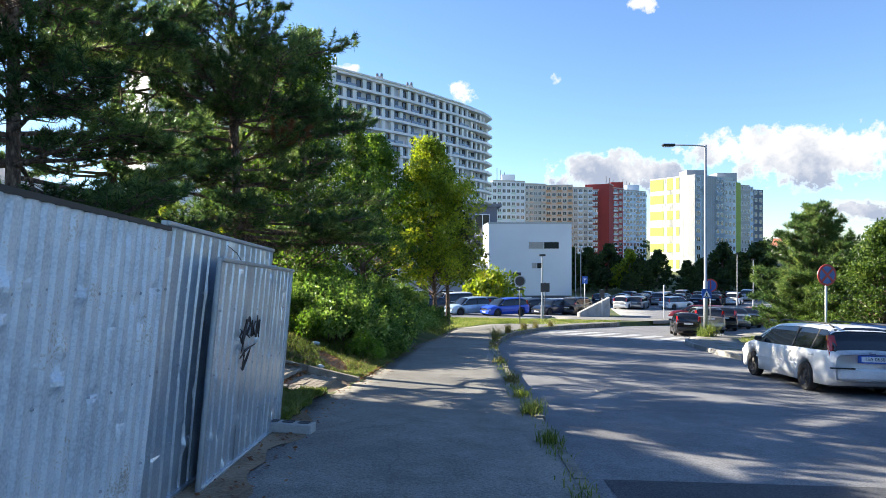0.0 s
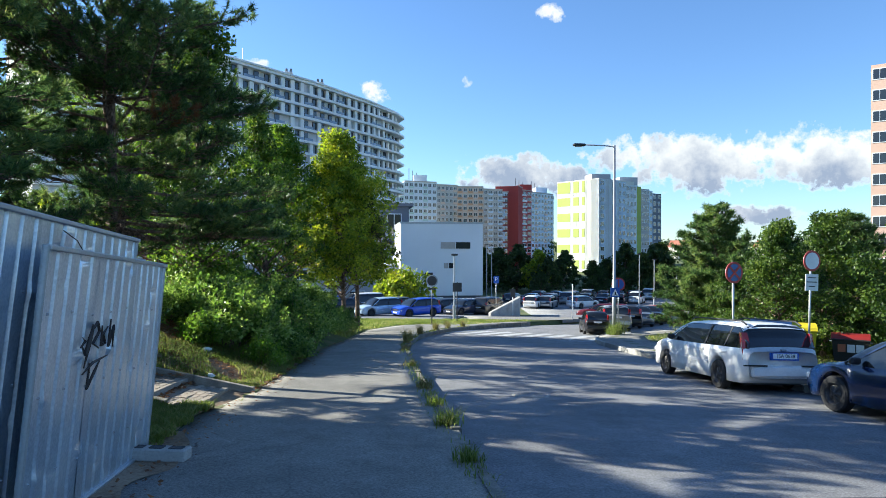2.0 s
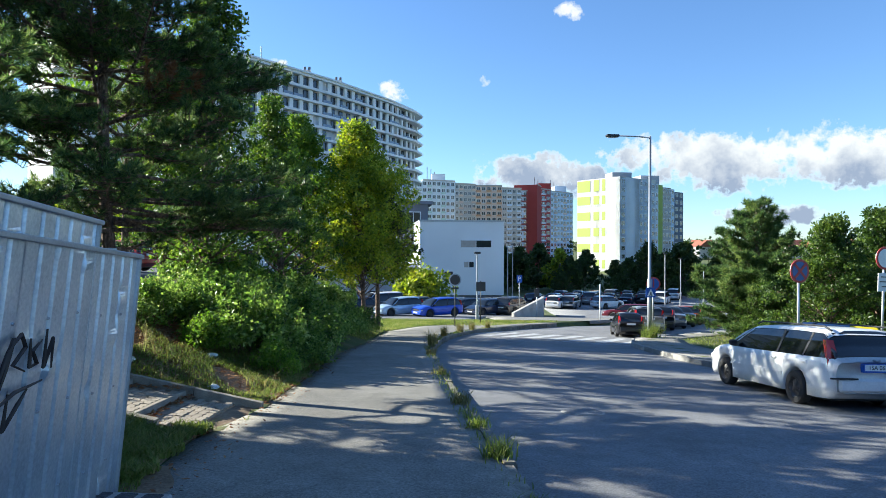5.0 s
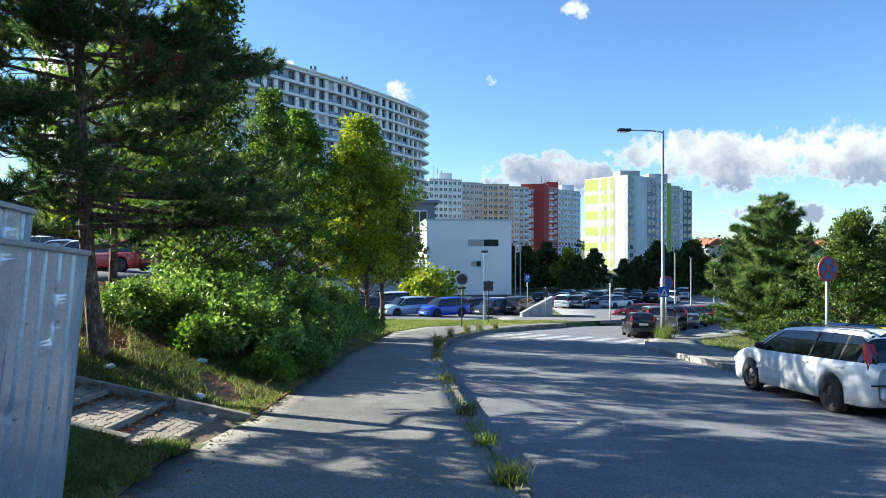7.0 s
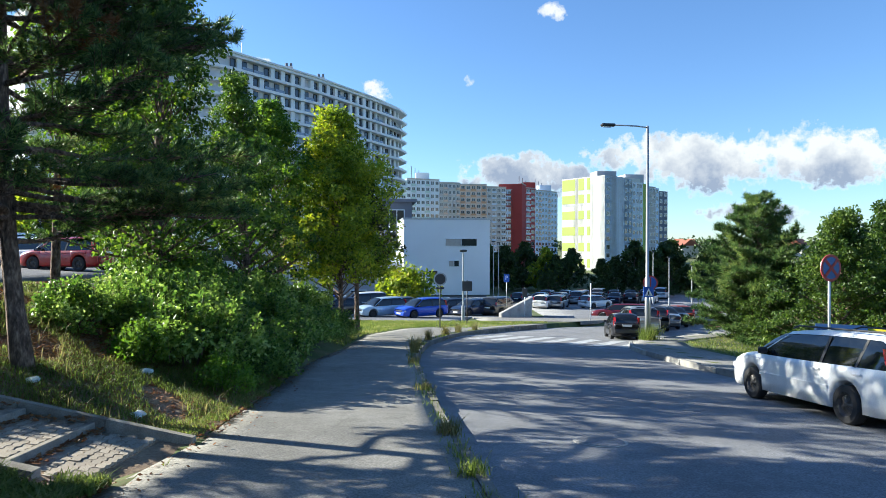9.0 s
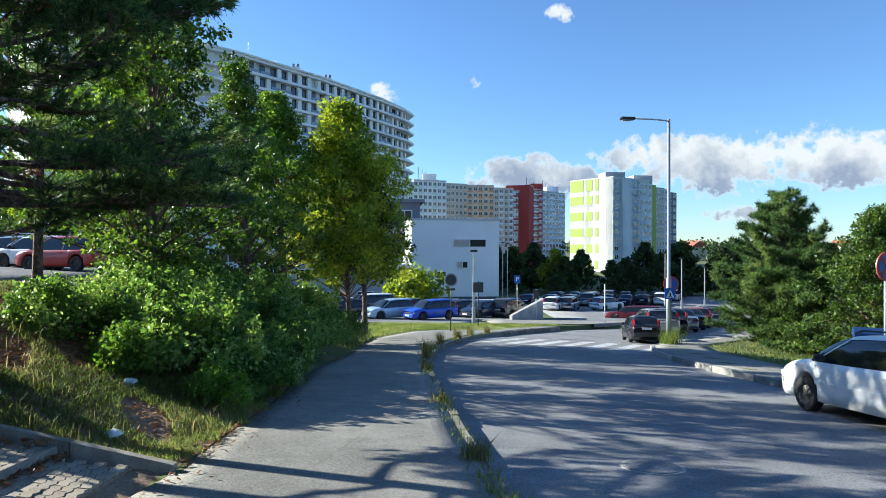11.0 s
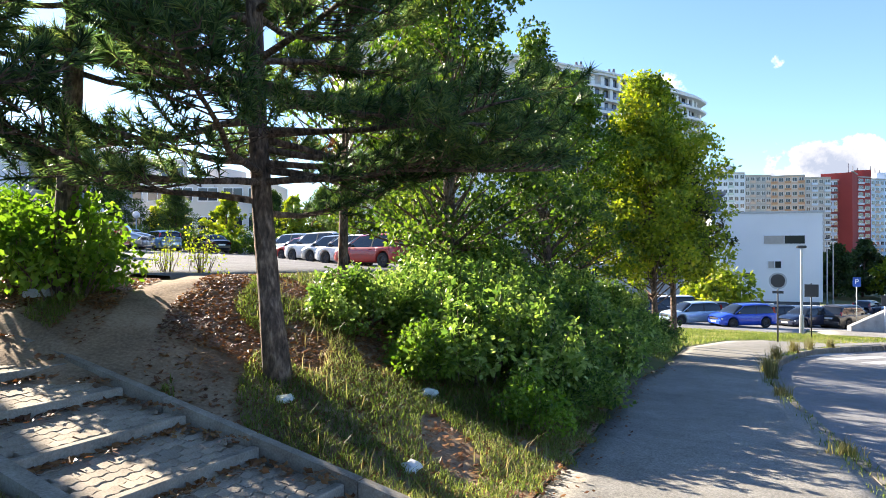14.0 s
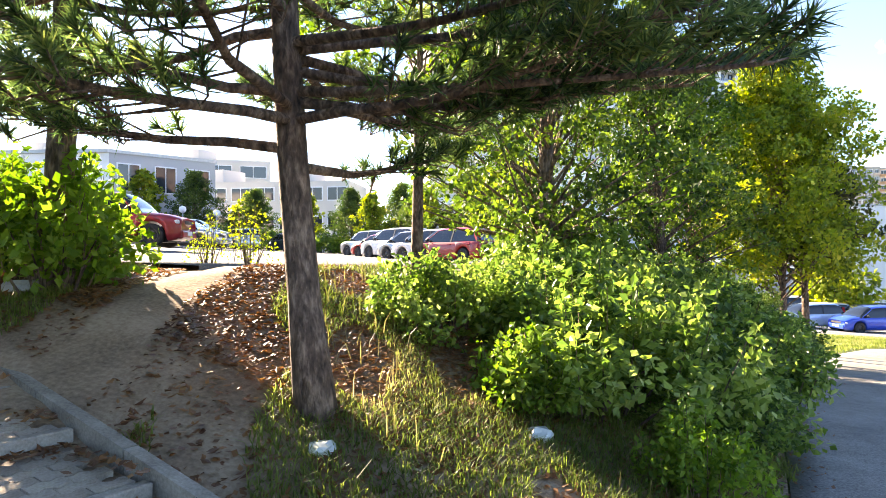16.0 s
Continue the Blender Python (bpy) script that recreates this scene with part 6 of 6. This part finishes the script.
# weeds in the joint of the kerb
wp = []
for y in np.arange(3.0, 37.5, 0.05):
    if rng.random() < 0.18 + 0.6 * (np.sin(y * 2.1) * np.sin(y * 0.83 + 1) > 0.3):
        for _ in range(8):
            yy = y + 0.15 * rng.normal()
            xx = float(kerb_left(yy)) - 0.16 + 0.07 * rng.normal() + (0.12 if rng.random() < 0.3 else 0)
            wp.append((xx, yy, float(walk_z(xx, yy)) - (0.0 if xx < kerb_left(yy) else 0.12)))
q, f = blades(wp, rng, 0.03, 0.12, 0.006, 1.2)
tagged(link("weeds", mesh(q.tolist(), f.tolist()), GRASS), "weeds sprouting from the joint behind the kerb", "weeds", kind="stuff")


def tuft(x, y, z, n, h, r, label, mat=GRASS_DRY):
    pts = [(x + r * rng.normal() * 0.4, y + r * rng.normal() * 0.4, z) for _ in range(n)]
    q, f = blades(pts, rng, h * 0.4, h, 0.006, 1.2)
    o = thing("grass_tuft", pose(x, y, z), label, "grass tuft", "weeds along the kerb")
    link("clump", mesh((q - np.array((x, y, z))).tolist(), f.tolist()), mat, o)


for x, y, h, n in ((1.33, 9.1, 0.28, 140), (1.28, 7.3, 0.22, 120), (1.40, 10.6, 0.2, 90), (1.46, 12.4, 0.28, 130), (1.5, 16.0, 0.2, 80), (1.62, 20.5, 0.3, 90), (1.9, 24.5, 0.5, 150), (2.6, 28.3, 0.6, 160), (3.6, 31.5, 0.6, 170), (4.2, 33.5, 0.6, 160), (5.0, 35.2, 0.5, 140), (1.85, 23.2, 0.7, 90)):
    xx = float(kerb_left(y)) - 0.14
    tuft(xx, y, float(walk_z(xx, y)), n, h, 0.18, "tuft of dry and green grass at the kerb", GRASS if y < 12 else GRASS_DRY)
for x, y, h in ((12.3, 30.7, 0.7), (12.6, 31.1, 0.9), (12.1, 30.4, 0.6), (12.45, 30.8, 0.8)):
    tuft(x, y, hz(x, y), 160, h, 0.4, "rank grass round the foot of the lamp", GRASS)


def flat_leaves(pts, rng, size):
    n = len(pts)
    p = np.array(pts) + np.array((0, 0, 0.012))
    a = rng.random(n) * math.tau
    s = (size * (0.5 + rng.random(n)))[:, None]
    u = np.stack([np.cos(a), np.sin(a), 0.35 * rng.normal(size=n)], 1) * s
    v = np.stack([-np.sin(a), np.cos(a), 0.35 * rng.normal(size=n)], 1) * s * 0.6
    q = np.stack([p - u, p + v, p + u, p - v], 1).reshape(-1, 3)
    q[:, 2] = np.maximum(q[:, 2], np.repeat(p[:, 2], 4) - 0.006)
    i = (np.arange(n) * 4)[:, None]
    return q, np.concatenate([i + (0, 1, 2), i + (0, 2, 3)], 1).reshape(-1, 3)


fl = strew(110000, rng, -9, -1.2, 10, 20, lambda x, y: (x < edge_left(y) + 0.05) & up_ok(x, y) & (rng.random(len(x)) < np.where((x < -3.0) & (y > 13.7), 0.97, 0.28)) & (trodden(x, y) > 0.30) & ~((y > 15.5) & (x < -6.8)))
q, f = flat_leaves(fl, rng, 0.026)
tagged(link("fallen_leaves", mesh(q.tolist(), f.tolist()), FALLEN), "brown fallen leaves covering the mound under the trees", "leaves", kind="stuff")
sl = []
for k in range(0, 6):
    for _ in range(150):
        s, w = 0.98 + 0.79 * k - 0.02 - abs(rng.normal()) * 0.07, 0.08 + 1.32 * rng.random()
        sl.append((STAIR_AT[0] + STAIR_UP[0] * s + STAIR_OUT[0] * w, STAIR_AT[1] + STAIR_UP[1] * s + STAIR_OUT[1] * w, -0.55 + rise * (k - 1) + 0.06 + 0.015 * rng.random()))
    for _ in range(70):
        s, w = 0.98 + 0.79 * (k + rng.random()), 0.07 + abs(rng.normal()) * 0.10
        sl.append((STAIR_AT[0] + STAIR_UP[0] * s + STAIR_OUT[0] * w, STAIR_AT[1] + STAIR_UP[1] * s + STAIR_OUT[1] * w, -0.55 + rise * k + 0.05))
q, f = flat_leaves(sl, rng, 0.03)
tagged(link("fallen_leaves", mesh(q.tolist(), f.tolist()), FALLEN), "dead leaves gathered in the corners of the stair", "leaves", kind="stuff")
wl2 = [(x, y, float(walk_z(x, y)) + 0.012) for x, y in zip(edge_left(0) + 0.35 * np.abs(rng.normal(size=400)) + 0.0, 10 + 14 * rng.random(400))]
wl2 = [(float(edge_left(y)) + abs(rng.normal()) * 0.2, y, float(walk_z(x, y)) + 0.012) for x, y, z in wl2]
q, f = flat_leaves(wl2, rng, 0.02)
tagged(link("fallen_leaves", mesh(q.tolist(), f.tolist()), FALLEN), "scattered dry leaves along the footway edge", "leaves", kind="stuff")

# bare trodden earth on the bank
ribbon("bank_soil", lambda y: -9.5, lambda y: edge_left(y) - 0.02, np.arange(7.0, 18.6, 0.15), 56, lambda x, y: float(base_z(np.array(x), np.array(y))) + 0.02 + 0.010 * math.sin(5 * x + 3 * y) * math.sin(4 * y - 2 * x), DIRT, "bare trodden earth on the shaded bank")


ribbon("fence_soil", lambda y: -2.3, lambda y: -1.68 + 0.09 * math.sin(2.7 * y) + 0.06 * math.sin(6.1 * y + 1), np.arange(-3.0, 9.0, 0.12), 6, lambda x, y: float(walk_z(x, y)) + 0.018 + 0.006 * math.sin(9 * x + 7 * y), DIRT, "earth and debris along the foot of the fence")
fp = [(-1.72 + 0.16 * rng.normal(), y, float(walk_z(-1.7, y)) + 0.022) for y in 1.0 + 9.0 * rng.random(420)]
q, f = flat_leaves(fp, rng, 0.022)
tagged(link("fallen_leaves", mesh(q.tolist(), f.tolist()), FALLEN), "dry leaves blown against the foot of the fence", "leaves", kind="stuff")


def crumpled(x, y, r, mat, label, name, cat, dz=0.0):
    o = thing(name, pose(x, y, hz(x, y) + dz, 0, 0, 40), label, cat)
    bm = bmesh.new()
    bmesh.ops.create_icosphere(bm, subdivisions=2, radius=r)
    for v in bm.verts:
        v.co *= 0.75 + 0.5 * rng.random()
        v.co.z = v.co.z * 0.6 + r * 0.45
    part("body", bm, mat, o)


PLASTIC = paint("thin_plastic", (0.62, 0.66, 0.64), 0.25)
PAPER = paint("paper", (0.72, 0.73, 0.74), 0.7)
crumpled(-3.82, 13.45, 0.08, PLASTIC, "crumpled clear plastic cup lying in the grass", "plastic_cup", "litter")
crumpled(-2.47, 13.15, 0.09, PAPER, "crumpled white paper lying on the bank", "paper", "litter")
crumpled(-5.3, 12.55, 0.08, PAPER, "crumpled dirty wrapper on the stair", "wrapper", "litter", -0.1)
crumpled(-2.9, 14.9, 0.10, PLASTIC, "torn clear plastic bag among the grass", "plastic_bag", "litter")
st = thing("stone", pose(-7.4, 14.0, hz(-7.4, 14.0), 0, 0, 20), "pale flat stone beside the bush", "stone")
part("body", boxes((-0.16, 0.16, -0.1, 0.1, -0.02, 0.13), bevel=0.04), CONCRETE, st)

# ---- far plants and buildings ----
far = put(broadleaf("broadleaf_tree", 61, 7.4, 4.3, 0.05, 5600, 0.42, LEAF_FAR, "dark green tree beyond the car parks", trunk=0.2, clumps=60), 22.0, 112.0)
for i, (x, y, s) in enumerate([(19, 118, 1.2), (25.5, 116, 1.0), (30, 120, 1.1), (33.5, 112, 0.8), (37.5, 118, 0.75), (42, 112, 0.75), (46, 116, 0.8), (50, 110, 0.95), (55, 114, 1.2), (53, 125, 1.2), (60, 110, 1.1), (66, 108, 1.0), (70, 116, 1.1), (76, 104, 1.1), (82, 98, 1.1), (88, 90, 1.2),
                               (16, 128, 1.1), (44, 135, 1.0), (62, 130, 1.2), (72, 126, 1.2), (47, 100, 0.45), (38, 102, 0.45), (30, 104, 0.5), (56, 98, 0.6), (64, 92, 0.7), (44.5, 74, 0.38), (52, 84, 0.5), (60, 78, 0.7), (66, 70, 0.8), (74, 72, 1.0), (60, 60, 0.8), (50, 56, 0.7), (42, 48, 0.6), (52, 44, 0.8), (36, 38, 0.6), (34, 28, 0.7), (40, 22, 0.8)]):
    again(far, x, y, i * 51.0, s)
yel = put(broadleaf("broadleaf_tree", 62, 7.5, 3.0, 0.10, 4200, 0.42, LEAF_YELLOW, "round tree turning golden beyond the car park", trunk=0.2, clumps=50), 32.5, 114.0)
again(yel, -48.6, 51.9, 30, 0.85, "tree with orange autumn leaves behind the hedge")
again(yel, -42.6, 57.6, 130, 0.68, "tree with yellowing leaves beside the school")
again(yel, -37, 59, 60, 0.72, "tree with yellowing leaves behind the parked cars")
again(yel, -29.5, 58, 250, 0.7, "tree with yellowing leaves behind the parked cars")
again(yel, -24, 57, 200, 0.75, "tree with yellowing leaves behind the parked cars")
again(yel, -17, 53, 280, 0.8, "tree with yellowing leaves behind the parked cars")
bush = put(shrub(64, 2.0, 2.6, 2600, 0.28, LEAF_YELLOW, "pale yellow-green bush before the white building", 50), 4.7, 62.6, 0, 1.4, 0.4)
for i, (x, y, k) in enumerate([(-44.5, 53.4, 1.15), (-30, 64, 1.2), (-22, 61, 1.3), (-19, 64, 1.3), (-17, 57, 1.0), (-40.5, 56.5, 0.95), (-33, 60.5, 1.05), (-26, 60, 1.1)]):
    again(tree_e, x, y, 40 * i, k, "rounded green tree behind the upper car park")
hedge = put(shrub(66, 2.2, 2.0, 3000, 0.20, LEAF_MID, "clipped green hedge at the back of the car park", 60), -46.0, 47.0)
for i in range(1, 9):
    again(hedge, -46.0 + i * 2.0, 47.0 + i * 1.75, 33 * i, 1.0 - 0.02 * i)
sapling = put(shrub(70, 0.26, 0.6, 420, 0.045, LEAF_YELLOW, "thin sapling with yellow leaves at the car park edge", 16), -7.75, 17.4)
again(sapling, -8.3, 17.2, 120, 0.8)

# low buildings beyond the upper car park
school = thing("building", Matrix(), "white rendered low building beyond the hedge", "building")
facade((-64, 43.2), (-49.5, 48.8), 0.5, 9.3, BLD_WHITE, school, 2, 0, depth=9)
facade((-49.5, 48.8), (-46.6, 58.0), 0.5, 9.3, BLD_GREY, school, 2, 3, win=(0.55, 0.5), depth=0.6)
part("parapet", prism(bmesh.new(), [Vector(p) for p in ((-64.1, 43.0, 0), (-49.4, 48.6, 0), (-46.5, 58.1, 0), (-61, 54, 0))], 9.3, 9.6), STEEL, school)
for x0, y0, x1, y1, z1, lb, mat, fl_, bays in ((-66, 69.0, -43.6, 76.8, 9.4, "cream school building with strip windows", BLD_CREAM, 3, 8), (-24, 74, -12, 78, 8.0, "white house wall behind the parked cars", BLD_WHITE, 3, 3), (-104, 62, -70, 95, 15.5, "long pale blocks with roof houses in the distance", BLD_CREAM, 4, 9)):
    o = thing("building", Matrix(), lb, "building")
    facade((x0, y0), (x1, y1), -1.0, z1, mat, o, fl_, bays, win=(0.74, 0.42), depth=10)
    for f in (0.3, 0.75):
        mx, my = x0 + (x1 - x0) * f, y0 + (y1 - y0) * f
        part("roof_house", boxes((mx - 3.5, mx - 0.5, my + 2, my + 6, z1, z1 + 1.8)), mat, o)

# houses on the far slope
ROOF = paint("roof_tile_red", (0.30, 0.10, 0.06), 0.8)
for i in range(14):
    x, y = 150 + 16 * i + 9 * math.sin(i * 2.2), 430 - 6 * i + 30 * math.sin(i * 1.7)
    z = float(hills(np.array(x), np.array(y))) - 6
    o = thing("house", pose(x, y, z, 0, 0, 30 * i), "small pale house with a red tiled roof on the far slope", "house", "houses on the far slope")
    part("wall", boxes((-6, 6, -5, 5, 0, 7)), BLD_CREAM, o)
    link("roof", mesh([(-6.5, -5.6, 7), (6.5, -5.6, 7), (6.5, 5.6, 7), (-6.5, 5.6, 7), (-6.5, 0, 11), (6.5, 0, 11)], [(0, 1, 5, 4), (2, 3, 4, 5), (1, 2, 5), (3, 0, 4), (3, 2, 1, 0)]), ROOF, o)
woods = []
for i in range(420):
    a = radians(-75 + 150 * rng.random())
    d = 330 + 420 * rng.random()
    woods.append((d * math.sin(a), d * math.cos(a)))
cs_, rr = [], []
for x, y in woods:
    z = float(hills(np.array(x), np.array(y))) - 6
    cs_.append((x, y, z + 5))
    rr.append(6 + 3 * rng.random())
q, t = leaf_cloud(rng, cs_, rr, 42000, 2.2, flat=0.8)
tagged(link("far_woods", mesh(q.tolist(), t.tolist()), LEAF_FAR), "dark wooded slope in the distance", "woods", kind="stuff")
